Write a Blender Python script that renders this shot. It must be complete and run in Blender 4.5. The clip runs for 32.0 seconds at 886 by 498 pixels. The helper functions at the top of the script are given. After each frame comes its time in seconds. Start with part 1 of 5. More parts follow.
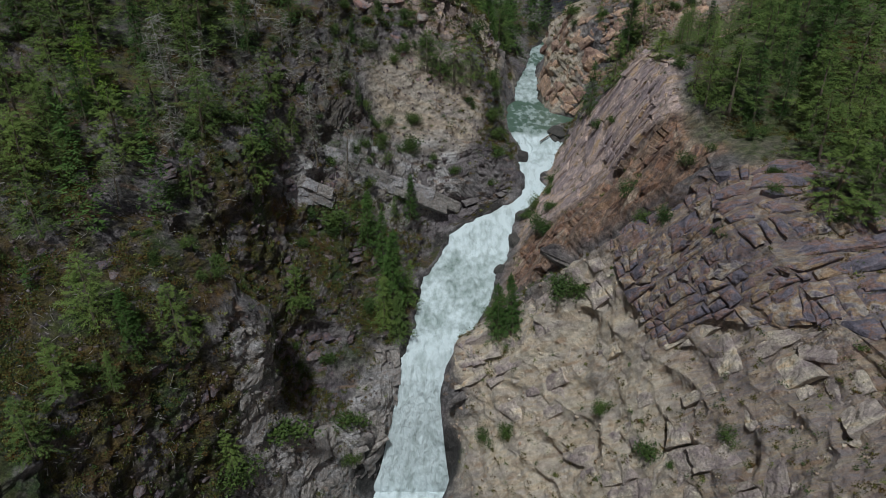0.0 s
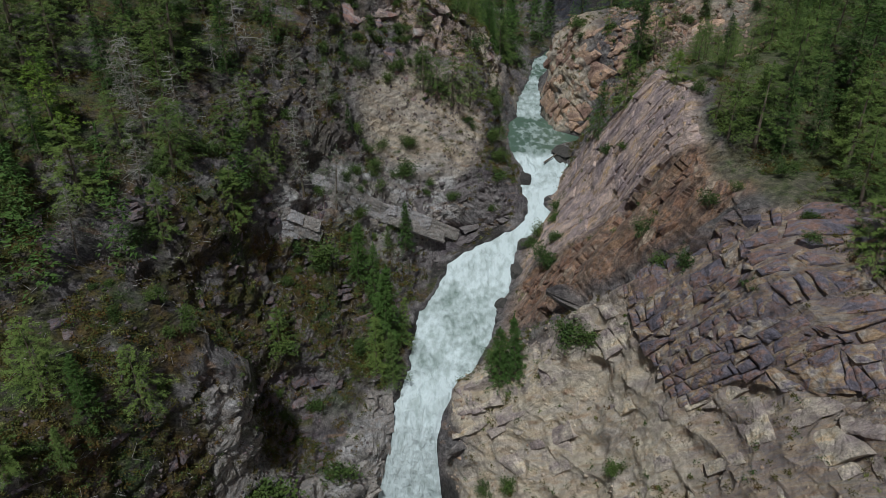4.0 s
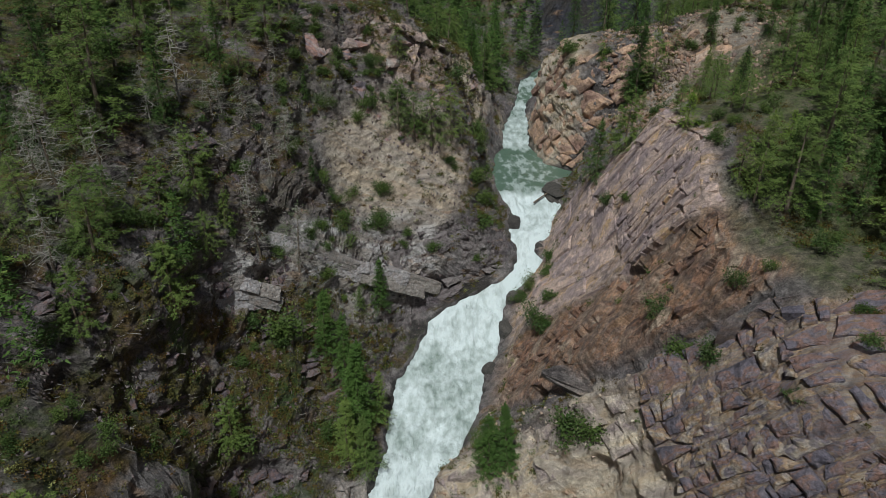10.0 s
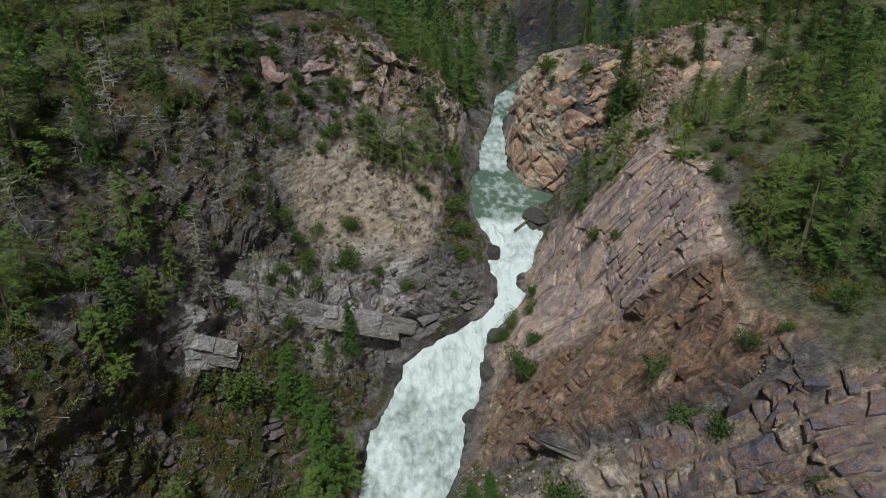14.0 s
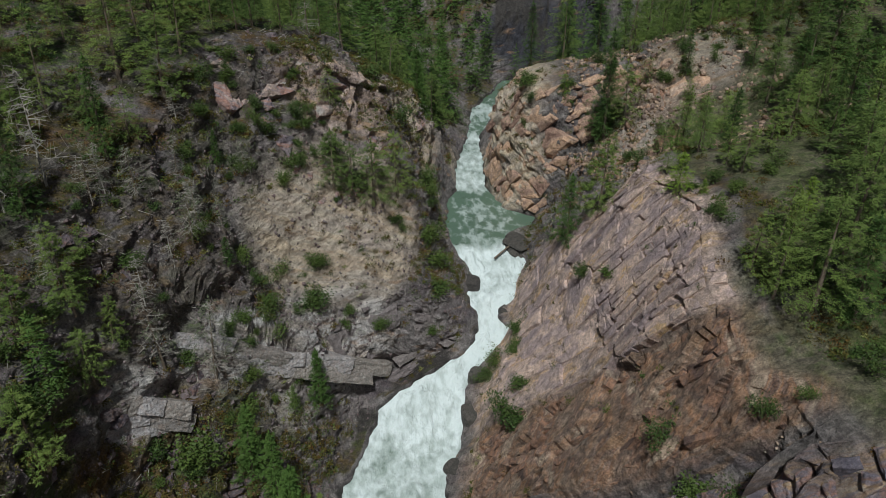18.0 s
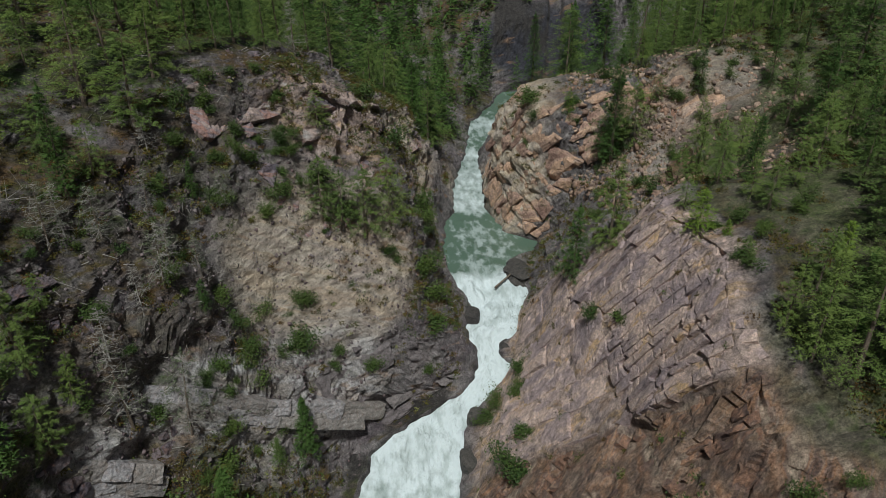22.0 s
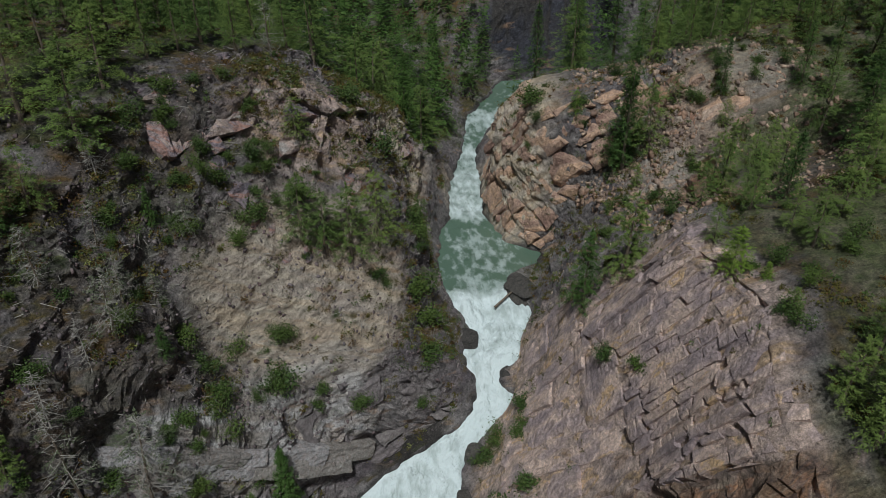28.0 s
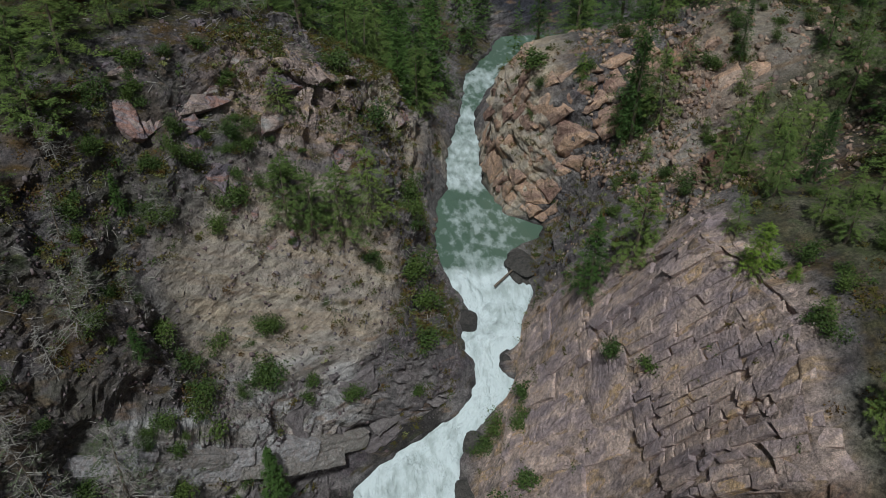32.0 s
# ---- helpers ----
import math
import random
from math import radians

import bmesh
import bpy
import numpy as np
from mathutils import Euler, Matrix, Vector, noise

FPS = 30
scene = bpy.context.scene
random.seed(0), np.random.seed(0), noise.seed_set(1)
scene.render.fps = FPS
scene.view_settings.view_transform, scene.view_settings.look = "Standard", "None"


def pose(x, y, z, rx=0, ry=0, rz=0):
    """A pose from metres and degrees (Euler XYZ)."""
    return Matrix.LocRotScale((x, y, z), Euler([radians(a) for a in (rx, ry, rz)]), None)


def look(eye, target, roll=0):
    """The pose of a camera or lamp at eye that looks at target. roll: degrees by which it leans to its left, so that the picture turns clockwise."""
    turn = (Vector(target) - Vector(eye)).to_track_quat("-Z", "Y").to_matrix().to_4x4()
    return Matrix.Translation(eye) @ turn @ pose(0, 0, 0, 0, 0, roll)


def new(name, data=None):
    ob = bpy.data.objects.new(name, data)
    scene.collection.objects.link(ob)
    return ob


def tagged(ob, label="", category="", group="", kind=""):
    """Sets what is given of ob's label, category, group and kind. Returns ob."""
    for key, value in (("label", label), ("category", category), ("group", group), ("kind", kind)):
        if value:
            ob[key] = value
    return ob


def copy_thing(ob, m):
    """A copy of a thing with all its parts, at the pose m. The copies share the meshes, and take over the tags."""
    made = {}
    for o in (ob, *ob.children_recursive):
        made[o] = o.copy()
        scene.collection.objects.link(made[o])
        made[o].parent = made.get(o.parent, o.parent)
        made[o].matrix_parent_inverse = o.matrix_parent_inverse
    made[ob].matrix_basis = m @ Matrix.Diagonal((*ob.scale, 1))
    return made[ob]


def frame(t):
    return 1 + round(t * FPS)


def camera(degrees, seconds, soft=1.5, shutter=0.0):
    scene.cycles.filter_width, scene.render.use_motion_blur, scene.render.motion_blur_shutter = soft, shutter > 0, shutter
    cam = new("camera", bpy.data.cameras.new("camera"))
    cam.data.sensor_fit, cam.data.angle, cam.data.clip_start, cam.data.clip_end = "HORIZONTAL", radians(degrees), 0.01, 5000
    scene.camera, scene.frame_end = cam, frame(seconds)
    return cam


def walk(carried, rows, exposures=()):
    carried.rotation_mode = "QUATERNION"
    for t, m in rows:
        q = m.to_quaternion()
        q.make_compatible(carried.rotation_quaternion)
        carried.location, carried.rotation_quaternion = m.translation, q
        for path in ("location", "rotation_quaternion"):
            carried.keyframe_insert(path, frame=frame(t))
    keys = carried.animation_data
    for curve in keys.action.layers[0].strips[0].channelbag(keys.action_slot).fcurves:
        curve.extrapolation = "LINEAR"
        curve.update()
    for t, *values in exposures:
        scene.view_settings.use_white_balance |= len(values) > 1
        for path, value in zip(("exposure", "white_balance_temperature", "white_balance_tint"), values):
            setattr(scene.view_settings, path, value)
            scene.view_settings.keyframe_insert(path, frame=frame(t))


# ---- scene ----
cam = camera(63.2, 32.0, soft=0.8)
METRES, EYE, TILT, LEAN, TURN = 90.0, 100.0, -31.0, 0.0, 0.0
ROWS = [
    (0.0, 0.0, 0.0, 0.0, -0.0, 0.0, 0.0),
    (0.5, 0.0006, 0.0144, 0.0093, -0.02, -0.02, 0.01),
    (1.0, 0.0014, 0.0294, 0.0188, -0.02, -0.03, 0.01),
    (1.5, 0.0021, 0.0447, 0.0286, -0.02, -0.04, 0.01),
    (2.0, 0.0029, 0.0605, 0.0381, -0.02, -0.04, 0.02),
    (2.5, 0.0035, 0.0764, 0.048, -0.03, -0.05, 0.02),
    (3.0, 0.0044, 0.0925, 0.0582, -0.03, -0.06, 0.01),
    (3.5, 0.005, 0.109, 0.0685, -0.03, -0.07, 0.0),
    (5.5, 0.008, 0.1746, 0.1106, -0.08, -0.1, -0.01),
    (6.0, 0.0091, 0.1911, 0.1208, -0.16, -0.09, 0.03),
    (6.5, 0.0102, 0.207, 0.1314, -0.29, -0.1, 0.1),
    (7.0, 0.011, 0.2231, 0.1419, -0.41, -0.09, 0.17),
    (7.5, 0.0118, 0.239, 0.1522, -0.59, -0.07, 0.25),
    (8.0, 0.0128, 0.2548, 0.1624, -0.67, -0.06, 0.28),
    (8.5, 0.0137, 0.2707, 0.1725, -0.83, -0.04, 0.38),
    (9.0, 0.0145, 0.2863, 0.1825, -0.98, -0.05, 0.47),
    (9.5, 0.0154, 0.3019, 0.1924, -1.12, -0.06, 0.56),
    (10.0, 0.0166, 0.3175, 0.2023, -1.28, -0.06, 0.66),
    (10.5, 0.0174, 0.333, 0.2119, -1.48, -0.05, 0.76),
    (11.0, 0.0182, 0.3484, 0.2216, -1.65, -0.06, 0.86),
    (11.5, 0.0195, 0.3639, 0.2307, -1.73, -0.04, 0.92),
    (12.0, 0.0204, 0.379, 0.2402, -1.84, -0.05, 0.97),
    (12.5, 0.0215, 0.394, 0.2493, -2.08, -0.04, 1.11),
    (13.0, 0.0228, 0.4089, 0.2581, -2.5, -0.04, 1.38),
    (13.5, 0.0238, 0.4238, 0.2671, -2.84, -0.04, 1.59),
    (14.0, 0.025, 0.438, 0.2764, -3.15, -0.06, 1.78),
    (14.5, 0.0263, 0.4521, 0.285, -3.46, -0.08, 1.97),
    (16.5, 0.0322, 0.5061, 0.319, -4.3, -0.13, 2.51),
    (17.0, 0.034, 0.5188, 0.3272, -4.51, -0.14, 2.65),
    (17.5, 0.0354, 0.5316, 0.3349, -4.75, -0.15, 2.8),
    (18.0, 0.0372, 0.544, 0.3429, -4.95, -0.17, 2.92),
    (18.5, 0.0384, 0.5563, 0.3508, -5.0, -0.19, 2.95),
    (19.0, 0.0405, 0.5684, 0.3584, -5.0, -0.19, 2.95),
    (19.5, 0.0417, 0.5801, 0.3661, -5.04, -0.2, 2.97),
    (20.0, 0.0431, 0.5919, 0.3735, -5.07, -0.2, 2.99),
    (20.5, 0.0447, 0.6036, 0.3808, -5.09, -0.2, 3.0),
    (21.0, 0.0462, 0.6153, 0.3882, -5.11, -0.21, 3.02),
    (21.5, 0.048, 0.627, 0.3952, -5.13, -0.2, 3.04),
    (22.0, 0.0502, 0.6383, 0.4029, -5.12, -0.23, 3.06),
    (22.5, 0.0521, 0.65, 0.4097, -5.13, -0.22, 3.07),
    (23.0, 0.0537, 0.661, 0.4171, -5.15, -0.25, 3.07),
    (23.5, 0.0558, 0.6721, 0.4237, -5.15, -0.25, 3.09),
    (24.0, 0.0571, 0.6831, 0.4302, -5.18, -0.24, 3.1),
    (24.5, 0.0586, 0.6937, 0.4366, -5.21, -0.24, 3.12),
    (25.0, 0.0608, 0.704, 0.4427, -5.2, -0.23, 3.12),
    (25.5, 0.0625, 0.7141, 0.4491, -5.22, -0.24, 3.13),
    (27.5, 0.0675, 0.756, 0.476, -5.37, -1.97, 3.22),
    (28.0, 0.0693, 0.7666, 0.4826, -5.4, -2.4, 3.24),
    (28.5, 0.0707, 0.7761, 0.4886, -5.42, -2.81, 3.27),
    (29.0, 0.0724, 0.786, 0.4949, -5.44, -3.29, 3.28),
    (29.5, 0.0739, 0.796, 0.5007, -5.46, -3.74, 3.32),
    (30.0, 0.0764, 0.8054, 0.5071, -5.44, -4.25, 3.34),
    (30.5, 0.0776, 0.8148, 0.5129, -5.48, -4.82, 3.35),
    (31.0, 0.079, 0.8241, 0.5188, -5.5, -5.41, 3.37),
    (31.5, 0.08, 0.8334, 0.5244, -5.54, -5.98, 3.39),
    (32.0, 0.0821, 0.8426, 0.5304, -5.53, -6.59, 3.41),
]
walk(cam, [(t, pose(0, 0, EYE, TILT, LEAN, TURN) @ pose(METRES * x, METRES * y, METRES * z, 90 + pitch, roll, yaw)) for t, x, y, z, yaw, pitch, roll in ROWS],
     exposures=[(0.0, -0.33, 5850, 2), (9.0, -0.14, 6100, 1), (14.0, -0.04, 6200, 1), (20.0, -0.10, 6200, 1), (24.0, -0.19, 6150, 1), (32.0, -0.33, 5950, 1)])

# ---- light ----
SUN_AZ, SUN_EL = radians(-168), radians(61)      # azimuth from +y, clockwise; from behind on the left
world = bpy.data.worlds.new("sky")
scene.world = world
world.use_nodes = True
wn = world.node_tree
sky = wn.nodes.new("ShaderNodeTexSky")
sky.sky_type, sky.sun_disc = "NISHITA", False
sky.sun_elevation, sky.sun_rotation, sky.dust_density = SUN_EL, SUN_AZ, 4.0
wn.links.new(sky.outputs["Color"], wn.nodes["Background"].inputs["Color"])
wn.nodes["Background"].inputs["Strength"].default_value = 0.032
sun = new("sun", bpy.data.lights.new("sun", "SUN"))
sun.data.energy, sun.data.angle, sun.data.color = 3.6, radians(4), (1.0, 0.985, 0.96)
to_sun = Vector((math.sin(SUN_AZ) * math.cos(SUN_EL), math.cos(SUN_AZ) * math.cos(SUN_EL), math.sin(SUN_EL)))
sun.matrix_world = look(to_sun * 400, (0, 0, 0))


# ---- numeric noise ----
def lattice(ix, iy, iz, seed):
    h = (ix.astype(np.int64) * 374761393 + iy.astype(np.int64) * 668265263 + iz.astype(np.int64) * 1274126177 + seed * 97531) & 0xFFFFFFFF
    h = ((h ^ (h >> 13)) * 1103515245) & 0xFFFFFFFF
    h = ((h ^ (h >> 16)) * 668265263) & 0xFFFFFFFF
    return ((h ^ (h >> 15)) & 0xFFFF) / 65535.0


def value_noise(p, size, seed=0):
    q = p / size
    i = np.floor(q)
    f = q - i
    f = f * f * (3 - 2 * f)
    i = i.astype(np.int64)
    out = 0
    for dx in (0, 1):
        for dy in (0, 1):
            for dz in (0, 1):
                w = (f[..., 0] if dx else 1 - f[..., 0]) * (f[..., 1] if dy else 1 - f[..., 1]) * (f[..., 2] if dz else 1 - f[..., 2])
                out = out + w * lattice(i[..., 0] + dx, i[..., 1] + dy, i[..., 2] + dz, seed)
    return out * 2 - 1


def fbm(p, size, octaves=4, seed=0, gain=0.5):
    out, amp, tot = 0, 1.0, 0.0
    for k in range(octaves):
        out = out + amp * value_noise(p, size / 2.03 ** k, seed + 17 * k)
        tot += amp
        amp *= gain
    return out / tot


def ramp(v, a, b):
    t = np.clip((v - a) / (b - a), 0, 1)
    return t * t * (3 - 2 * t)


# ---- plan of the gorge: break lines across the valley, rows of y: x, z ----
# the water's edge and its level: y, left x, right x, level
RIVER = [(20, -24, 2, -30), (90, -21, 0, -29), (104, -17, -1, -28.5), (109.3, -15, 1, -28), (110.4, -13.0, 0.2, -22), (111.5, -11.0, -0.6, -12),
         (113, -8.7, -1.0, -2), (114.5, -8.6, 0.5, 3), (116, -8.5, 2.5, 5), (121, -6.4, 6.7, 7), (129, -5.3, 10.2, 8.5), (138, -4.3, 12.4, 10),
         (144, -1.2, 15.6, 11), (150.5, 1.0, 16.7, 13.8), (153.2, 6.0, 17.6, 15.2), (156, 13.0, 20.0, 17.0), (158, 16.8, 22.5, 18.2), (159.4, 18.6, 27.6, 19.0), (161.2, 20.4, 28.0, 20.0),
         (162.4, 20.6, 24.0, 21.0), (164.2, 20.2, 24.8, 22.8), (167, 17.8, 29.5, 24.2), (171, 20.0, 34.0, 24.8), (173.5, 20.6, 33.6, 25.0), (176, 19.3, 32.0, 26.0)]
RIVER_UP = [(177.5, 18.6, 28.6, 27.0), (179, 17.4, 28.3, 27.7), (183, 17.0, 28.8, 28.0), (186, 16.8, 35.0, 28.1), (190, 16.8, 36.8, 28.1), (194, 17.8, 31.0, 28.3), (204, 20.6, 27.7, 29.0),
            (215, 21.6, 29.2, 30), (229, 26.6, 30.2, 31), (241, 29.2, 37.0, 32), (251, 34.0, 44.0, 32.8), (255, 36.5, 75, 33), (262, 39.5, 78, 33.2), (265, 42, 78, 33.4), (268, 55, 60, 37), (275, 56, 61, 54), (300, 60, 64, 66), (760, 60, 70, 150)]
WALL_L = [(20, -44, 0), (75, -35, 1), (92, -28, -2), (104, -22, -10), (109.5, -15.5, -10), (112.5, -11.5, 8), (114.5, -11, 12), (125, -9.5, 12), (135, -8.5, 14.5), (145, -4, 21),
          (152, 1.5, 24), (160, 14.5, 27), (170, 16.5, 29), (180, 14.5, 32), (192, 13.8, 34), (198, 15, 46), (206, 17.5, 38), (230, 22, 34), (262, 33, 37), (268, 38, 40), (276, 41, 52), (300, 44, 60), (760, 40, 152)]
SLOPE_L = [(20, -56, 28), (76, -45, 40.5), (91, -34.5, 35.5), (101, -31.5, 14), (108, -31, 12), (114, -30, 24), (125.6, -30, 40), (135.5, -21, 41.5), (145, -14.5, 40.5), (152, -14, 39),
           (160, -6, 45), (168, -2, 50), (177, 2, 66), (190, 7, 57), (198, 10.5, 54), (206, 12, 44), (230, 12, 41), (262, 18, 42), (300, 20, 52), (760, 0, 156)]
RIM_L = [(20, -80, 46), (75, -72, 56), (92, -62, 61), (110, -52, 57), (125, -43, 60), (137, -32.5, 62.5), (152, -26, 65), (169, -21.6, 72.5), (182, -10, 71), (195, -2, 66), (206, 0, 56), (230, -8, 50), (300, -20, 60), (760, -40, 160)]
WALL_R = [(20, 38, -14), (67, 32, -12), (80, 24, -12), (95, 14, -9), (106, 7.5, -9), (110, 5.5, -2), (114.5, 5.5, 10), (121, 10, 11), (129, 13.5, 13.5), (140, 17, 17),
          (150, 20.5, 18.5), (160, 26, 23), (168, 28.5, 26.5), (178, 33, 29), (189, 39, 29.5), (196, 33, 36), (203.5, 31, 47), (208, 33, 48), (213, 34, 42), (225, 34, 36), (241, 40, 35), (250, 50, 36), (255, 82, 37), (264, 82, 37), (268, 74, 48), (275, 76, 60), (300, 80, 68), (760, 80, 152)]
SLOPE_R = [(20, 52, 18), (67, 43, 20), (79, 34.6, 19.8), (92, 31, 22), (101.7, 25.6, 22), (107, 17, 21.5), (114.5, 25.5, 30), (120, 25, 26), (130, 31, 39), (141, 31, 44),
           (152, 31, 40), (160, 33, 41), (170, 38, 44), (180, 42, 46), (190, 44, 41), (197, 37, 51), (203.5, 37, 53), (212, 40, 49), (225, 44, 45), (241, 54, 43), (255, 90, 45), (264, 90, 47), (268, 84, 56), (300, 100, 62), (760, 100, 156)]
RIM_R = [(20, 66, 34), (67, 56, 42), (80, 50, 46), (86, 45, 49), (90, 41.4, 52), (97, 43, 54), (105, 44, 54.5), (110, 41, 52.5), (117, 39.4, 57), (124, 40.1, 60), (130, 42.5, 62), (144, 41, 60),
         (156, 46, 58), (170, 50, 57), (186, 58, 61), (203, 57, 60), (212, 59, 56), (225, 64, 52), (245, 80, 49), (262, 100, 52), (300, 130, 70), (760, 140, 160)]
HILL_L = [(20, -150, 90), (100, -140, 100), (140, -120, 92), (180, -110, 90), (220, -100, 78), (300, -120, 90), (760, -160, 200)]
FAR_L = [(20, -420, 230), (200, -420, 220), (760, -500, 300)]
HILL_R = [(20, 150, 66), (100, 120, 66), (140, 110, 70), (200, 120, 76), (300, 190, 95), (760, 220, 200)]
FAR_R = [(20, 460, 200), (200, 460, 200), (760, 560, 300)]

YS = np.concatenate([np.arange(-280, 20, 15.0), np.arange(20, 56, 2.0), np.arange(56, 108, 0.36), np.arange(108, 116, 0.22), np.arange(116, 212, 0.36), np.arange(212, 275, 0.6), 275 + np.cumsum(np.linspace(1.2, 9, 95))])


def smooth(v, n):
    return np.convolve(np.pad(v, n, mode="edge"), np.hanning(2 * n + 3)[1:-1] / np.hanning(2 * n + 3).sum(), "valid")


def line(rows, k):
    v = np.interp(YS, [r[0] for r in rows], [r[k] for r in rows])
    pad = np.concatenate([[v[0]] * 2, v, [v[-1]] * 2])
    return (pad[:-4] + 2 * pad[1:-3] + 3 * pad[2:-2] + 2 * pad[3:-1] + pad[4:]) / 9


river = RIVER + RIVER_UP
LX, RX, LEVEL = line(river, 1), line(river, 2), line(river, 3)
LEVEL = np.where(YS > 122, smooth(LEVEL, 6), LEVEL)
along_y = np.stack([0 * YS, YS, 0 * YS], -1)
ragged = np.where(YS > 118, 1.0, 0.3)
LX = LX + ragged * 1.0 * fbm(along_y, 3.4, 3, 301, 0.7)
RX = RX + ragged * 1.1 * fbm(along_y + 50, 3.4, 3, 302, 0.7)
BREAKS = [(line(FAR_L, 1), line(FAR_L, 2)), (line(HILL_L, 1), line(HILL_L, 2)), (line(RIM_L, 1), line(RIM_L, 2)), (line(SLOPE_L, 1), line(SLOPE_L, 2)), (line(WALL_L, 1), line(WALL_L, 2)),
          (LX, LEVEL + 0.6), (LX + 1.0, LEVEL - 1.2), (RX - 1.0, LEVEL - 1.2), (RX, LEVEL + 0.6),
          (line(WALL_R, 1), line(WALL_R, 2)), (line(SLOPE_R, 1), line(SLOPE_R, 2)), (line(RIM_R, 1), line(RIM_R, 2)), (line(HILL_R, 1), line(HILL_R, 2)), (line(FAR_R, 1), line(FAR_R, 2))]
COUNTS = [36, 76, 90, 104, 30, 2, 6, 2, 34, 100, 80, 90, 36]
cols_x, cols_z, zone = [], [], []
for k, n in enumerate(COUNTS):
    (x0, z0), (x1, z1) = BREAKS[k], BREAKS[k + 1]
    for j in range(n + (k == len(COUNTS) - 1)):
        f = j / n
        cols_x.append(x0 + (x1 - x0) * f)
        cols_z.append(z0 + (z1 - z0) * f)
        zone.append(k + f)
GX, GZ = np.array(cols_x).T, np.array(cols_z).T
ZONE = np.broadcast_to(np.array(zone), GX.shape)
P = np.stack([GX, np.broadcast_to(YS[:, None], GX.shape), GZ], -1).copy()
NROW, NCOL = GX.shape


def normals(p):
    du, dv = np.gradient(p, axis=1), np.gradient(p, axis=0)
    n = np.cross(du, dv)
    return n / np.maximum(np.linalg.norm(n, axis=-1, keepdims=True), 1e-6)


# the rim of the shelf is ragged
near_rim = ramp(ZONE, 10.5, 10.98) * (1 - ramp(ZONE, 11.02, 11.12))
P[..., 0] += near_rim * 1.6 * fbm(P * np.array((0, 1, 0)), 4.5, 3, 14)
P[..., 2] -= 0.9 * ramp(ZONE, 10.9, 10.99) * (1 - ramp(ZONE, 11.01, 11.05))

# a rock ledge runs across the left cliff down to the chute
LEDGE = [(-26, 138.5, 38.5), (-22, 141, 38.2), (-11, 145, 33.5), (-2, 148.5, 27.5), (8, 156, 26), (19, 165, 24)]
ledge_y = np.interp(P[..., 0], [r[0] for r in LEDGE], [r[1] for r in LEDGE])
ahead = ledge_y - P[..., 1]
on_ledge = ramp(P[..., 0], -28, -23) * (1 - ramp(P[..., 0], 14, 19)) * (ZONE < 5)
P[..., 2] -= on_ledge * 3.6 * ramp(ahead, -0.3, 1.0) * (1 - ramp(ahead, 4, 12)) * np.clip((P[..., 2] - LEVEL[:, None] - 1) / 4, 0, 1)
P[..., 2] += on_ledge * 1.2 * ramp(-ahead, -0.5, 0.5) * (1 - ramp(-ahead, 2, 7))
# broad bulges and hollows of the slopes: x, y, z, metres outwards
BULGES = [(-44, 111, 46, 7.0), (-36, 118, 46, 3.0), (38, 199, 52, 3.6), (2, 175, 65, -3.2), (7, 112, 1, 3.6), (-15, 111, -6, 3.4), (34, 103, 38, 3.2), (16, 131, 16, -2.7), (1, 151, 19, -2.6),
          (28, 154, 34, -1.2), (46, 97, 53, 3.0), (25, 123, 29, 4.4), (28, 135, 36, -4.6), (-26, 128, 40, -2.5), (-39, 122, 51, 2.0), (51, 67, 33, 1.4),
          (-14, 166, 61, 1.5), (66, 176, 62, -2.1), (61, 192, 61, 2.2), (48, 197, 56, -1.4), (54, 171, 56, -6.0), (-31, 102, 27, 5.5), (-39, 98, 47, 4.5), (-18, 116, 10, -4.5)]
shore = np.clip(np.where(ZONE < 6.5, 5 - ZONE, ZONE - 8) * 1.6, 0, 1)
swelling = sum(a * np.exp(-((P[..., 0] - x) ** 2 + (P[..., 1] - y) ** 2 + (P[..., 2] - z) ** 2) / 162) for x, y, z, a in BULGES)
P = P + normals(P) * (shore * swelling)[..., None]
N0 = normals(P)
steep = 1 - np.clip(N0[..., 2], 0, 1)
bank = np.clip(np.minimum(np.abs(ZONE - 5), np.abs(ZONE - 8)), 0, 1)
inriver = (ZONE > 5) & (ZONE < 8)
calm = np.where(inriver, 0.1, 0.25 + 0.75 * bank)
big = fbm(P, 14.0, 3, 1)
mid = fbm(P, 4.5, 3, 5)
ridge = 1 - np.abs(fbm(P, 6.0, 4, 9)) * 2
rock = 0.25 + 0.75 * ramp(steep, 0.12, 0.4)

# the beds of the rock lean back and down to the right; blocks break along them and across them
BED = np.array((-0.13, 0.81, 0.56))
bed = P @ BED + 0.8 * big
on_right = ZONE > 6.5
LAYER, RUN = np.array((-0.04, 0.90, 0.435)), np.array((0.50, -0.36, 0.79))
course = np.where(on_right, P @ LAYER + 0.8 * big, P @ np.array((-0.12, 0.15, 0.98)) + 0.8 * big)
along = np.where(on_right, P @ RUN, P @ np.array((0.9, 0.43, 0.0))) + 1.3 * mid


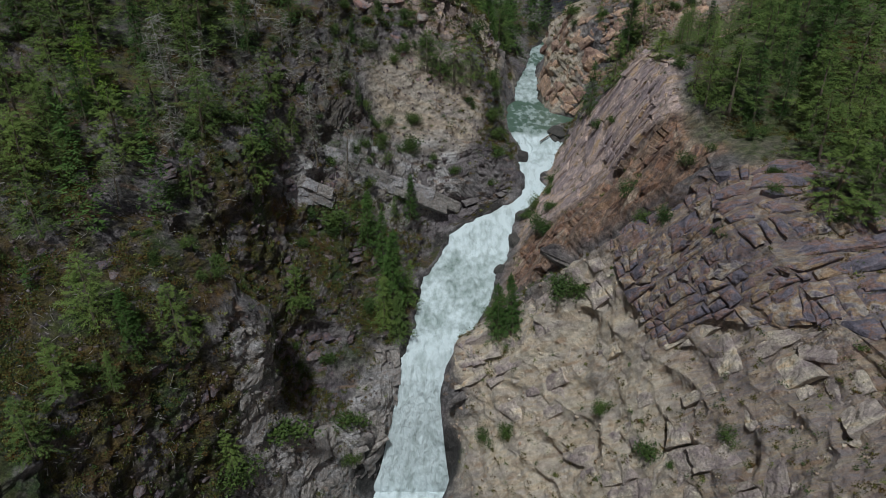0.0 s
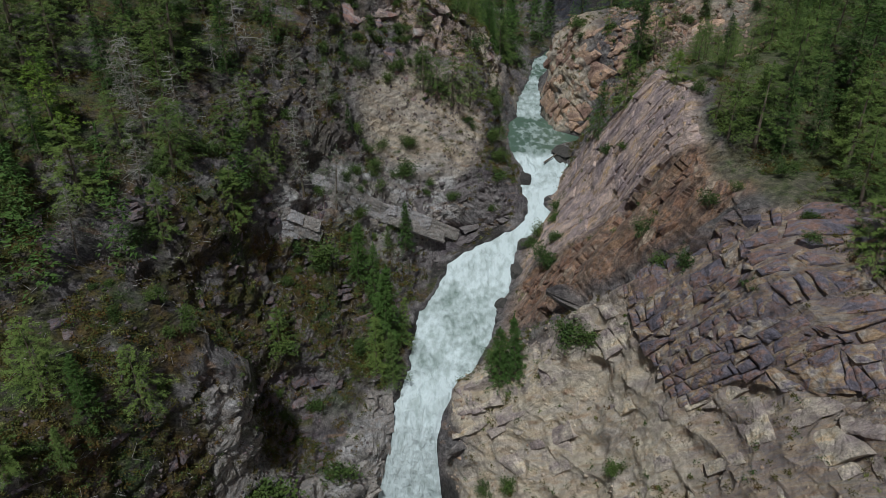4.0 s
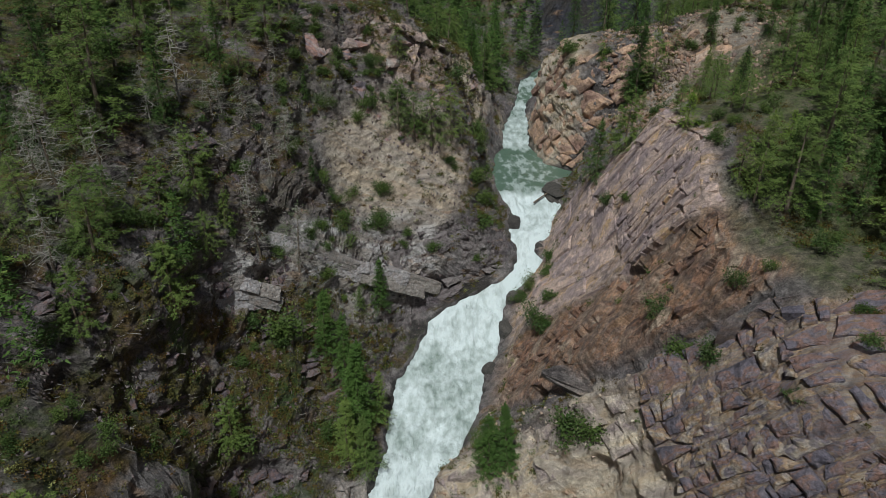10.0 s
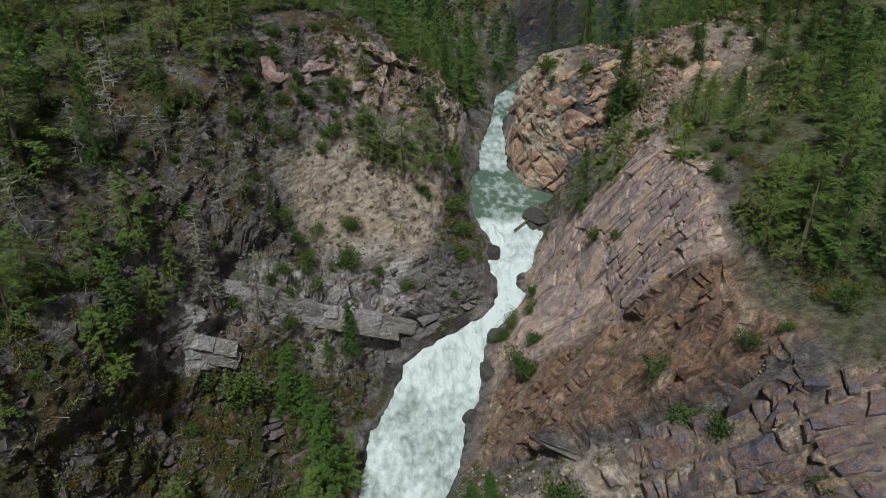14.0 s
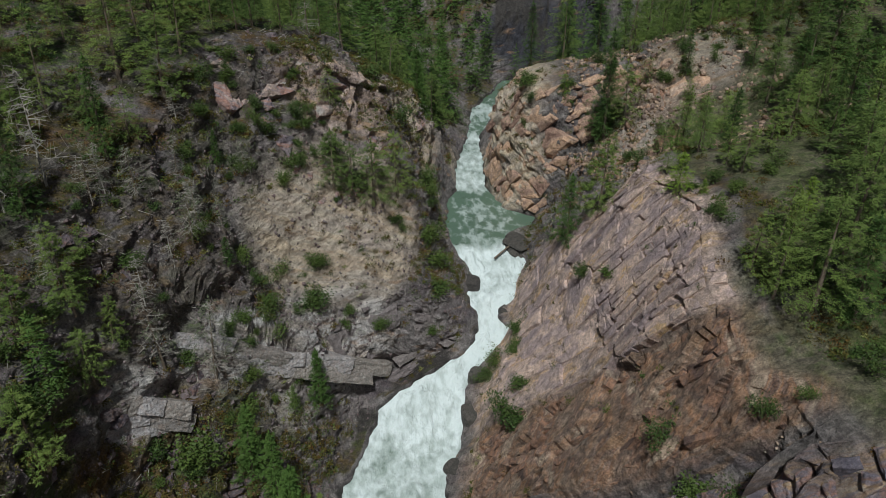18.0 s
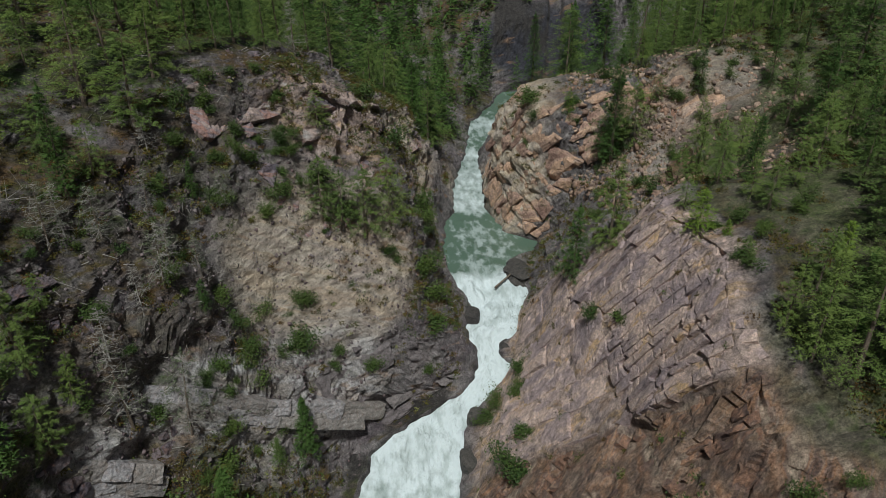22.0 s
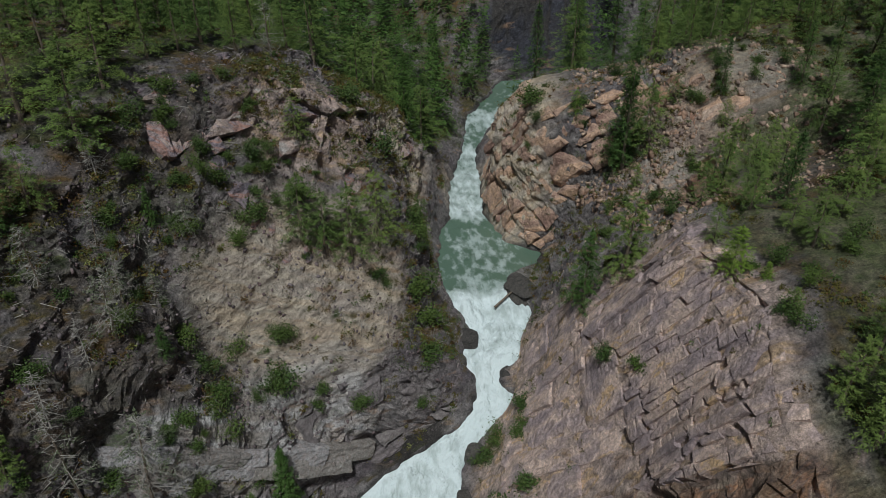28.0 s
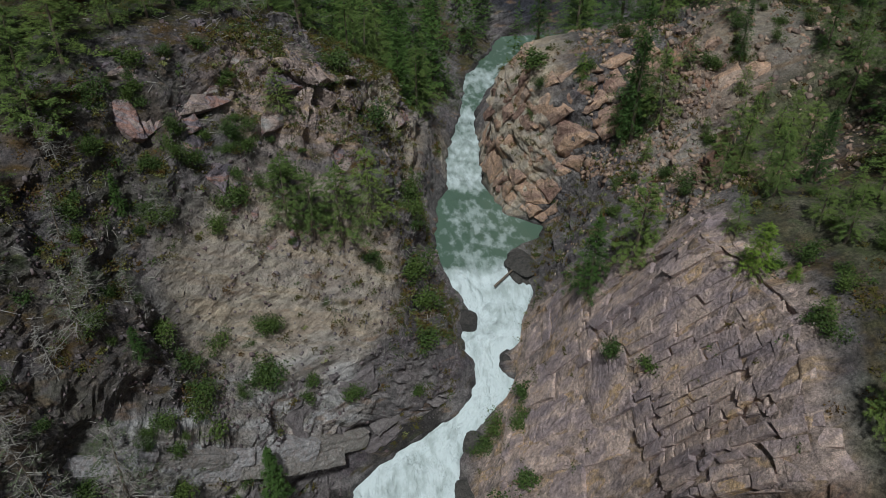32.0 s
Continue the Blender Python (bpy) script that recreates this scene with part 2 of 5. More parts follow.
def blocks(thick, length, seed):
    flat_c = np.stack([course / thick, 0 * course, 0 * course + seed], -1)
    u = course / thick + 0.9 * value_noise(flat_c, 2.3, seed) + 0.3 * value_noise(P, 9.0, seed)
    layer = np.floor(u)
    v = along / (length * (0.55 + 1.3 * lattice(layer, layer * 0 + 1, layer * 0, seed + 4))) + 7 * lattice(layer, layer * 0, layer * 0, seed + 1)
    v = v + (lattice(layer, layer * 0 + 2, layer * 0, seed + 5) - 0.3) * 0.8 * (u - layer) * thick / length + 0.35 * value_noise(P, 3.0, seed + 6)
    cell = np.floor(v)
    fu, fv = u - layer, v - cell
    rnd = lattice(layer, cell, layer * 0, seed + 2)
    lay = lattice(layer, layer * 0, layer * 0, seed + 3)
    crack = np.minimum(np.minimum(fu, 1 - fu) * thick, np.minimum(fv, 1 - fv) * length)
    step = 0.7 * lay + 0.4 * rnd - 0.55 + 0.7 * (0.5 - fu)
    return step, 1 - ramp(crack, 0.0, 0.42), rnd, layer, cell


step1, crack1, rnd1, layer1, cell1 = blocks(3.3, 4.6, 21)
step2, crack2, rnd2, layer2, cell2 = blocks(1.65, 5.5, 31)
_, _, _, layer4, cell4 = blocks(1.2, 6.5, 51)
_, _, _, layer3, cell3 = blocks(4.0, 7.0, 41)
right = ramp(ZONE, 8.0, 9.0) * (1 - ramp(ZONE, 11.14, 11.24))
right_c = ramp(ZONE, 8.0, 9.0) * (1 - ramp(ZONE + 0.03 * big, 11.17, 11.24))
craggy = right_c * ramp(bed + 0.6 * np.clip(38 - P[..., 0], 0, 20) + 0.6 * np.clip(P[..., 0] - 39, 0, 20), 83, 86) * (1 - ramp(bed, 103, 106)) * ramp(P[..., 0] + 0.6 * P[..., 2], 42, 58)
slab = right * ramp(bed, 120.5, 122.0) * (1 - ramp(bed, 146, 152)) * (1 - ramp(ZONE + 0.03 * big, 11.0, 11.05))
inner = 1 - ramp(ZONE, 10.75, 11.05)
rusty = right * ramp(bed, 106.5, 108.5) * (1 - ramp(bed, 120.5, 122.0)) * ramp(P[..., 1], 100, 105)
under = inner * right * ramp(bed, 114, 120) * (1 - ramp(bed, 120.8, 122.0)) * ramp(P[..., 2], 30, 42)
gully = inner * right * ramp(bed, 102.5, 105) * (1 - ramp(bed, 106, 109)) * ramp(P[..., 0], 14, 24)
craggy_l = (1 - ramp(ZONE, 4.6, 5.0)) * ramp(ZONE, 3.0, 3.2) * ramp(bed, 128, 131) * (1 - ramp(bed, 143, 146))
wall_y = np.interp(P[..., 0], (-32, -14, -9), (89, 109.5, 112))
low_wall = (1 - ramp(ZONE, 4.8, 5.0)) * ramp(ZONE, 3.0, 3.2) * ramp(P[..., 1] - wall_y, -7, -5) * (1 - ramp(P[..., 1] - wall_y, 4, 6)) * (P[..., 0] > -33)
rough_l = np.where(ZONE < 8, 1.0, 0.0)
loose = (ZONE < 5) * ramp(1.4 - np.sqrt(((P[..., 0] + 2) / 17) ** 2 + ((P[..., 1] - 160) / 14) ** 2 + ((P[..., 2] - 45) / 14) ** 2), 0, 0.5)
bluff = right * (1 - ramp(bed, 99, 105)) * (1 - craggy)
tame = 1 - np.clip(0.6 * craggy + 0.85 * slab + 0.72 * bluff + 0.6 * loose + 0.6 * rusty, 0, 0.85)
disp = calm * (big * 1.5 * (1 - 0.6 * slab) + rock * tame * (mid * 1.1 + (ridge - 0.5) * (1.1 + 0.5 * rough_l) + 0.22 * (step1 + step2) * (1 - 0.9 * rusty) * np.where(ZONE < 5, 0.3, 1.0)))
lift = rock * (0.9 * slab - 0.5 * under - 3.8 * gully)
BASE = P + N0 * (calm * big * 1.5 * (1 - 0.6 * slab) + lift)[..., None]
disp = disp + lift - 0.35 * np.clip(craggy + slab, 0, 1) * inner - 0.5 * craggy * (1 - inner)
small = fbm(P, 1.7, 3, 80, 0.7)
fine = np.abs(fbm(P, 3.2, 3, 84, 0.6))
disp = disp + calm * loose * 0.22 * fbm(P * np.array((0.6, 0.6, 1.6)), 1.2, 3, 91, 0.7)
disp = disp + calm * tame * ((0.15 + 0.7 * rock) * small - 0.9 * rock * fine)
streak = fbm(np.stack([along * 0.22, bed, 0 * bed], -1), 1.5, 3, 86)
facet = np.abs(value_noise(P, 6.0, 87)) + 0.5 * np.abs(value_noise(P, 2.8, 88))
streak_r = fbm(np.stack([P @ np.array((0.51, 0.26, 0.82)) * 0.12 + 0.5 * mid, P @ np.array((-0.79, 0.44, 0.35)) + 0.5 * big, 0 * bed], -1), 2.2, 4, 89, 0.55)
saw = (P @ np.array((-0.72, 0.48, 0.42))) / 3.0 + 0.25 * mid + 0.4 * big
saw = saw - np.floor(saw)
disp = disp + calm * rock * (rusty * (1.0 * streak_r + 2.1 * (0.5 - saw)) + bluff * (0.5 * streak - 2.3 * facet))
P = P + N0 * disp[..., None]


def patch(x, y, z, rx, ry, rz, wobble=0.5):
    d = ((P[..., 0] - x) / rx) ** 2 + ((P[..., 1] - y) / ry) ** 2 + ((P[..., 2] - z) / rz) ** 2
    return ramp(1.3 - np.sqrt(d) + wobble * big, 0.0, 0.5)


# ---- materials ----
def material(name, build, rough=0.85):
    m = bpy.data.materials.new(name)
    m.use_nodes = True
    nt = m.node_tree
    b = nt.nodes["Principled BSDF"]
    b.inputs["Roughness"].default_value = rough
    build(nt, b)
    return m


def nd(nt, kind, **vals):
    n = nt.nodes.new(kind)
    for k, v in vals.items():
        n.inputs[k].default_value = v
    return n


def mixc(nt, fac, a, b):
    n = nt.nodes.new("ShaderNodeMix")
    n.data_type = "RGBA"
    for i, v in ((0, fac), (6, a), (7, b)):
        if isinstance(v, (int, float, tuple)):
            n.inputs[i].default_value = v
        else:
            nt.links.new(v, n.inputs[i])
    return n.outputs[2]


def grain(nt, scale, detail=6.0, coord=None, lo=0.35, hi=0.65):
    t = nd(nt, "ShaderNodeTexNoise", Scale=scale, Detail=detail)
    if coord is not None:
        nt.links.new(coord, t.inputs["Vector"])
    r = nt.nodes.new("ShaderNodeMapRange")
    r.inputs["From Min"].default_value, r.inputs["From Max"].default_value = lo, hi
    nt.links.new(t.outputs["Fac"], r.inputs["Value"])
    return r.outputs["Result"]


def mottle(nt, c, coord, scale, low, high):
    """Light and dark grains over a colour."""
    f = nt.nodes.new("ShaderNodeMapRange")
    f.inputs["To Min"].default_value, f.inputs["To Max"].default_value = low, high
    nt.links.new(grain(nt, scale, 10, coord, 0.3, 0.7), f.inputs["Value"])
    v = nt.nodes.new("ShaderNodeVectorMath")
    v.operation = "SCALE"
    nt.links.new(c, v.inputs[0])
    nt.links.new(f.outputs["Result"], v.inputs["Scale"])
    return v.outputs["Vector"]


def scaled(nt, v, k):
    m = nt.nodes.new("ShaderNodeMath")
    m.operation = "MULTIPLY"
    nt.links.new(v, m.inputs[0])
    m.inputs[1].default_value = k
    return m.outputs[0]


def stone_ramp(r):
    r.interpolation = "LINEAR"
    cols = ((0.0, (0.13, 0.12, 0.15)), (0.30, (0.23, 0.195, 0.225)), (0.45, (0.34, 0.28, 0.275)), (0.55, (0.54, 0.45, 0.34)), (0.64, (0.48, 0.30, 0.15)), (0.72, (0.66, 0.58, 0.46)), (0.82, (0.34, 0.18, 0.12)), (1.0, (0.22, 0.185, 0.215)))
    while len(r.elements) < len(cols):
        r.elements.new(0.5)
    for e, (p, c) in zip(r.elements, cols):
        e.position, e.color = p, (*c, 1)


SLAB_BEDS = ((0.26, (0.35, 0.27, 0.28)), (0.38, (0.49, 0.365, 0.34)), (0.45, (0.70, 0.515, 0.43)), (0.51, (0.56, 0.405, 0.355)), (0.56, (0.70, 0.46, 0.25)), (0.62, (0.62, 0.45, 0.385)), (0.76, (0.74, 0.60, 0.49)))
CRAG_BEDS = ((0.24, (0.09, 0.080, 0.108)), (0.37, (0.165, 0.142, 0.178)), (0.43, (0.27, 0.150, 0.115)), (0.48, (0.185, 0.160, 0.195)), (0.54, (0.37, 0.235, 0.130)), (0.60, (0.45, 0.375, 0.31)), (0.66, (0.205, 0.175, 0.205)), (0.76, (0.31, 0.185, 0.145)))
RUST_BEDS = ((0.28, (0.10, 0.058, 0.048)), (0.37, (0.33, 0.175, 0.11)), (0.43, (0.18, 0.115, 0.095)), (0.48, (0.36, 0.235, 0.165)), (0.53, (0.41, 0.215, 0.12)), (0.57, (0.29, 0.185, 0.145)), (0.64, (0.64, 0.49, 0.365)), (0.74, (0.24, 0.135, 0.095)))
TAN_BEDS = ((0.27, (0.25, 0.145, 0.115)), (0.40, (0.42, 0.28, 0.215)), (0.50, (0.56, 0.355, 0.235)), (0.58, (0.47, 0.345, 0.28)), (0.74, (0.62, 0.46, 0.35)))
BLUFF_BEDS = ((0.27, (0.32, 0.25, 0.245)), (0.40, (0.52, 0.43, 0.37)), (0.48, (0.70, 0.59, 0.46)), (0.56, (0.64, 0.45, 0.27)), (0.64, (0.66, 0.565, 0.48)), (0.76, (0.42, 0.27, 0.215)))
CREST_BEDS = ((0.28, (0.12, 0.10, 0.125)), (0.42, (0.28, 0.22, 0.245)), (0.48, (0.38, 0.20, 0.155)), (0.54, (0.31, 0.25, 0.26)), (0.60, (0.47, 0.345, 0.295)), (0.74, (0.47, 0.44, 0.425)))


def strata(nt, co, stops, thick, length, across=(-0.04, 0.90, 0.435), runs=(0.50, -0.36, 0.79), shift=None):
    """Colours that change from bed to bed and, more slowly, along the beds."""
    L = nt.links
    warp = nd(nt, "ShaderNodeTexNoise", Scale=0.25, Detail=3.0)
    L.new(co, warp.inputs["Vector"])
    v = nt.nodes.new("ShaderNodeCombineXYZ")
    for way, k, out in ((across, 1 / thick, "X"), (runs, 1 / length, "Y")):
        d = nt.nodes.new("ShaderNodeVectorMath")
        d.operation = "DOT_PRODUCT"
        L.new(co, d.inputs[0])
        d.inputs[1].default_value = way
        a = nt.nodes.new("ShaderNodeMath")
        a.operation = "MULTIPLY_ADD"
        L.new(warp.outputs["Fac"], a.inputs[0])
        a.inputs[1].default_value = 2.0
        L.new(d.outputs["Value"], a.inputs[2])
        L.new(scaled(nt, a.outputs[0], k), v.inputs[out])
    t = nd(nt, "ShaderNodeTexNoise", Scale=1.0, Detail=3.5, Roughness=0.55)
    L.new(v.outputs[0], t.inputs["Vector"])
    f = t.outputs["Fac"]
    if shift is not None:
        a = nt.nodes.new("ShaderNodeMath")
        a.operation = "MULTIPLY_ADD"
        L.new(shift, a.inputs[0])
        a.inputs[1].default_value = 0.30
        L.new(f, a.inputs[2])
        b = nt.nodes.new("ShaderNodeMath")
        b.operation = "SUBTRACT"
        L.new(a.outputs[0], b.inputs[0])
        b.inputs[1].default_value = 0.15
        f = b.outputs[0]
    r = nt.nodes.new("ShaderNodeValToRGB")
    while len(r.color_ramp.elements) < len(stops):
        r.color_ramp.elements.new(0.5)
    for e, (p, c) in zip(r.color_ramp.elements, stops):
        e.position, e.color = p, (*c, 1)
    L.new(f, r.inputs["Fac"])
    return r.outputs["Color"]


def rock_build(nt, b):
    L = nt.links
    co = nt.nodes.new("ShaderNodeNewGeometry").outputs["Position"]
    at = nt.nodes.new("ShaderNodeAttribute")
    at.attribute_name = "kind"
    at2 = nt.nodes.new("ShaderNodeAttribute")
    at2.attribute_name = "tint"
    sep = nt.nodes.new("ShaderNodeSeparateColor")
    L.new(at.outputs["Color"], sep.inputs["Color"])
    sep2 = nt.nodes.new("ShaderNodeSeparateColor")
    L.new(at2.outputs["Color"], sep2.inputs["Color"])
    # coordinates along and across the beds
    mp = nt.nodes.new("ShaderNodeVectorRotate")
    mp.rotation_type = "EULER_XYZ"
    mp.inputs["Rotation"].default_value = (radians(55), radians(7), 0)
    L.new(co, mp.inputs["Vector"])
    sc = nt.nodes.new("ShaderNodeMapping")
    sc.inputs["Scale"].default_value = (0.40, 0.55, 1.5)
    L.new(mp.outputs["Vector"], sc.inputs["Vector"])
    bedco = sc.outputs["Vector"]
    g1, g2, g3 = grain(nt, 0.13, 5, co), grain(nt, 0.7, 9, bedco, 0.46, 0.72), grain(nt, 4.0, 8, co, 0.42, 0.75)
    g4 = grain(nt, 0.35, 6, bedco, 0.42, 0.6)
    base = mixc(nt, g1, (0.095, 0.080, 0.092, 1), (0.225, 0.190, 0.188, 1))
    base = mixc(nt, g2, base, (0.085, 0.060, 0.072, 1))
    tan = mixc(nt, 0.5, strata(nt, co, BLUFF_BEDS, 2.2, 7.0), mixc(nt, g4, (0.66, 0.56, 0.44, 1), (0.46, 0.39, 0.345, 1)))
    tan = mixc(nt, scaled(nt, g2, 0.6), tan, (0.48, 0.37, 0.28, 1))
    pink = strata(nt, co, SLAB_BEDS, 2.4, 6.0)
    rust = strata(nt, co, RUST_BEDS, 1.5, 6.5, (-0.72, 0.48, 0.42), (0.60, 0.24, 0.76))
    rust = mixc(nt, scaled(nt, grain(nt, 0.16, 6, co, 0.42, 0.62), 0.75), rust, mixc(nt, g4, (0.34, 0.25, 0.19, 1), (0.24, 0.14, 0.095, 1)))
    g5 = grain(nt, 0.8, 8, co, 0.45, 0.7)
    moss = mixc(nt, g1, (0.105, 0.056, 0.010, 1), (0.038, 0.066, 0.012, 1))
    moss = mixc(nt, g5, moss, (0.070, 0.054, 0.052, 1))
    grey = mixc(nt, g4, (0.52, 0.49, 0.49, 1), (0.40, 0.345, 0.31, 1))
    at3 = nt.nodes.new("ShaderNodeAttribute")
    at3.attribute_name = "block"
    sep3 = nt.nodes.new("ShaderNodeSeparateColor")
    L.new(at3.outputs["Color"], sep3.inputs["Color"])
    # each block of the crag has its own stone
    pick = nt.nodes.new("ShaderNodeMath")
    pick.operation = "MULTIPLY_ADD"
    L.new(sep3.outputs["Green"], pick.inputs[0])
    pick.inputs[1].default_value = 0.45
    half = nt.nodes.new("ShaderNodeMath")
    half.operation = "MULTIPLY"
    L.new(sep3.outputs["Red"], half.inputs[0])
    half.inputs[1].default_value = 0.55
    L.new(half.outputs[0], pick.inputs[2])
    stones = nt.nodes.new("ShaderNodeValToRGB")
    stone_ramp(stones.color_ramp)
    L.new(pick.outputs[0], stones.inputs["Fac"])
    stone = mixc(nt, 0.6, mixc(nt, g2, stones.outputs["Color"], (0.16, 0.125, 0.13, 1)), strata(nt, co, CRAG_BEDS, 0.9, 5.0))
    lum = nt.nodes.new("ShaderNodeMapRange")
    lum.inputs["To Min"].default_value, lum.inputs["To Max"].default_value = 0.0, 0.55
    L.new(sep3.outputs["Green"], lum.inputs["Value"])
    base = mixc(nt, lum.outputs["Result"], base, (0.26, 0.24, 0.23, 1))
    pink = mixc(nt, lum.outputs["Result"], pink, (0.44, 0.33, 0.285, 1))
    c = mixc(nt, sep.outputs["Green"], base, tan)
    c = mixc(nt, at3.outputs["Alpha"], c, stone)
    c = mixc(nt, sep2.outputs["Red"], c, pink)
    c = mixc(nt, sep2.outputs["Green"], c, grey)
    c = mixc(nt, sep.outputs["Red"], c, rust)
    c = mixc(nt, sep2.outputs["Blue"], c, mixc(nt, g2, (0.034, 0.034, 0.048, 1), (0.016, 0.016, 0.023, 1)))
    # orange and violet stains of their own shape
    o = grain(nt, 0.42, 4, bedco, 0.60, 0.68)
    om = nt.nodes.new("ShaderNodeMath")
    om.operation = "MULTIPLY"
    L.new(o, om.inputs[0])
    om.inputs[1].default_value = 0.55
    c = mixc(nt, om.outputs[0], c, (0.33, 0.19, 0.10, 1))
    c = mixc(nt, sep.outputs["Blue"], c, moss)
    c = mixc(nt, at2.outputs["Alpha"], c, mixc(nt, g5, mixc(nt, g1, (0.165, 0.140, 0.100, 1), (0.105, 0.112, 0.040, 1)), (0.075, 0.098, 0.024, 1)))
    c = mixc(nt, at.outputs["Alpha"], c, (0.035, 0.03, 0.028, 1))
    ck = nt.nodes.new("ShaderNodeMath")
    ck.operation = "MULTIPLY"
    L.new(sep3.outputs["Blue"], ck.inputs[0])
    ck.inputs[1].default_value = 0.45
    c = mixc(nt, ck.outputs[0], c, (0.05, 0.042, 0.042, 1))
    dark = nt.nodes.new("ShaderNodeMath")
    dark.operation = "MULTIPLY"
    L.new(g3, dark.inputs[0])
    dark.inputs[1].default_value = 0.32
    c = mixc(nt, dark.outputs[0], c, (0.075, 0.065, 0.062, 1))
    clean = c
    c = mottle(nt, c, co, 1.1, 0.55, 1.45)
    c = mottle(nt, c, co, 4.0, 0.5, 1.5)
    c = mottle(nt, c, co, 11.0, 0.62, 1.38)
    c = mixc(nt, scaled(nt, sep.outputs["Green"], 0.55), c, clean)
    L.new(c, b.inputs["Base Color"])
    h = nd(nt, "ShaderNodeTexNoise", Scale=1.0, Detail=12.0, Roughness=0.72)
    L.new(co, h.inputs["Vector"])
    bp = nd(nt, "ShaderNodeBump", Strength=1.0, Distance=1.1)
    L.new(h.outputs["Fac"], bp.inputs["Height"])
    L.new(bp.outputs["Normal"], b.inputs["Normal"])


def water_build(nt, b):
    co = nt.nodes.new("ShaderNodeNewGeometry").outputs["Position"]
    mp = nt.nodes.new("ShaderNodeMapping")
    mp.inputs["Scale"].default_value = (1.0, 0.6, 0.42)
    nt.links.new(co, mp.inputs["Vector"])
    at = nt.nodes.new("ShaderNodeAttribute")
    at.attribute_name = "foam"
    s = grain(nt, 0.8, 8, mp.outputs["Vector"], 0.36, 0.64)
    s2 = grain(nt, 0.22, 5, mp.outputs["Vector"], 0.3, 0.7)
    both = nt.nodes.new("ShaderNodeMath")
    both.operation = "ADD"
    nt.links.new(s, both.inputs[0])
    nt.links.new(s2, both.inputs[1])
    half = nt.nodes.new("ShaderNodeMath")
    half.operation = "MULTIPLY"
    nt.links.new(both.outputs[0], half.inputs[0])
    half.inputs[1].default_value = 0.52
    a = nt.nodes.new("ShaderNodeMath")
    a.operation = "MULTIPLY_ADD"
    nt.links.new(at.outputs["Fac"], a.inputs[0])
    a.inputs[1].default_value = 1.25
    nt.links.new(half.outputs[0], a.inputs[2])
    r = nt.nodes.new("ShaderNodeMapRange")
    r.inputs["From Min"].default_value, r.inputs["From Max"].default_value = 0.62, 1.80
    nt.links.new(a.outputs[0], r.inputs["Value"])
    c = mixc(nt, r.outputs["Result"], (0.09, 0.135, 0.100, 1), (0.64, 0.70, 0.715, 1))
    nt.links.new(c, b.inputs["Base Color"])
    rr = nt.nodes.new("ShaderNodeMapRange")
    rr.inputs["To Min"].default_value, rr.inputs["To Max"].default_value = 0.12, 0.8
    nt.links.new(r.outputs["Result"], rr.inputs["Value"])
    nt.links.new(rr.outputs["Result"], b.inputs["Roughness"])
    h = nd(nt, "ShaderNodeTexNoise", Scale=0.9, Detail=9.0, Roughness=0.6)
    nt.links.new(mp.outputs["Vector"], h.inputs["Vector"])
    bp = nd(nt, "ShaderNodeBump", Strength=1.0, Distance=1.2)
    bs = nt.nodes.new("ShaderNodeMapRange")
    bs.inputs["To Min"].default_value, bs.inputs["To Max"].default_value = 0.08, 1.0
    nt.links.new(at.outputs["Fac"], bs.inputs["Value"])
    nt.links.new(bs.outputs["Result"], bp.inputs["Strength"])
    nt.links.new(h.outputs["Fac"], bp.inputs["Height"])
    nt.links.new(bp.outputs["Normal"], b.inputs["Normal"])


ROCK = material("rock", rock_build, 0.9)
WATER = material("water", water_build)


# ---- ground ----
def grid_mesh(name, p, mat, extra=None, smooth=True):
    rows, cols = p.shape[:2]
    idx = np.arange(rows * cols).reshape(rows, cols)
    faces = np.stack([idx[:-1, :-1], idx[:-1, 1:], idx[1:, 1:], idx[1:, :-1]], -1).reshape(-1, 4)
    me = bpy.data.meshes.new(name)
    me.vertices.add(rows * cols)
    me.vertices.foreach_set("co", p.reshape(-1).astype(np.float32))
    me.loops.add(faces.size)
    me.loops.foreach_set("vertex_index", faces.reshape(-1).astype(np.int32))
    me.polygons.add(len(faces))
    me.polygons.foreach_set("loop_start", np.arange(0, faces.size, 4, dtype=np.int32))
    me.polygons.foreach_set("use_smooth", np.full(len(faces), smooth))
    me.update(calc_edges=True)
    for key, v in (extra or {}).items():
        if v.ndim == 3:
            a = me.attributes.new(key, "FLOAT_COLOR", "POINT")
            a.data.foreach_set("color", v.reshape(-1).astype(np.float32))
        else:
            a = me.attributes.new(key, "FLOAT", "POINT")
            a.data.foreach_set("value", v.reshape(-1).astype(np.float32))
    me.materials.append(mat)
    return new(name, me)


N1 = normals(P)
flat = ramp(N1[..., 2] + 0.25 * fbm(P, 5, 4, 40), 0.72, 0.95) * np.where((ZONE > 8) & (ZONE < 11.1), 0.25, 1.0)
rust = np.maximum.reduce([rusty * (1 - ramp(ZONE + 0.03 * big, 11.02, 11.07)), 0.8 * patch(54, 163, 55, 8, 10, 8), 0.7 * patch(64, 170, 60, 6, 8, 6), 0.45 * patch(58, 184, 60, 7, 12, 7)])
tan = np.maximum.reduce([right * (1 - ramp(bed, 98, 106)) * ramp(big + 0.2, -0.45, 0.1), patch(20, 106, 14, 16, 9, 18), patch(30, 205, 42, 10, 14, 16), 0.8 * patch(8, 196, 46, 8, 8, 14), 0.5 * patch(61, 187, 61, 10, 10, 8), 0.4 * patch(50, 180, 52, 7, 12, 8)])
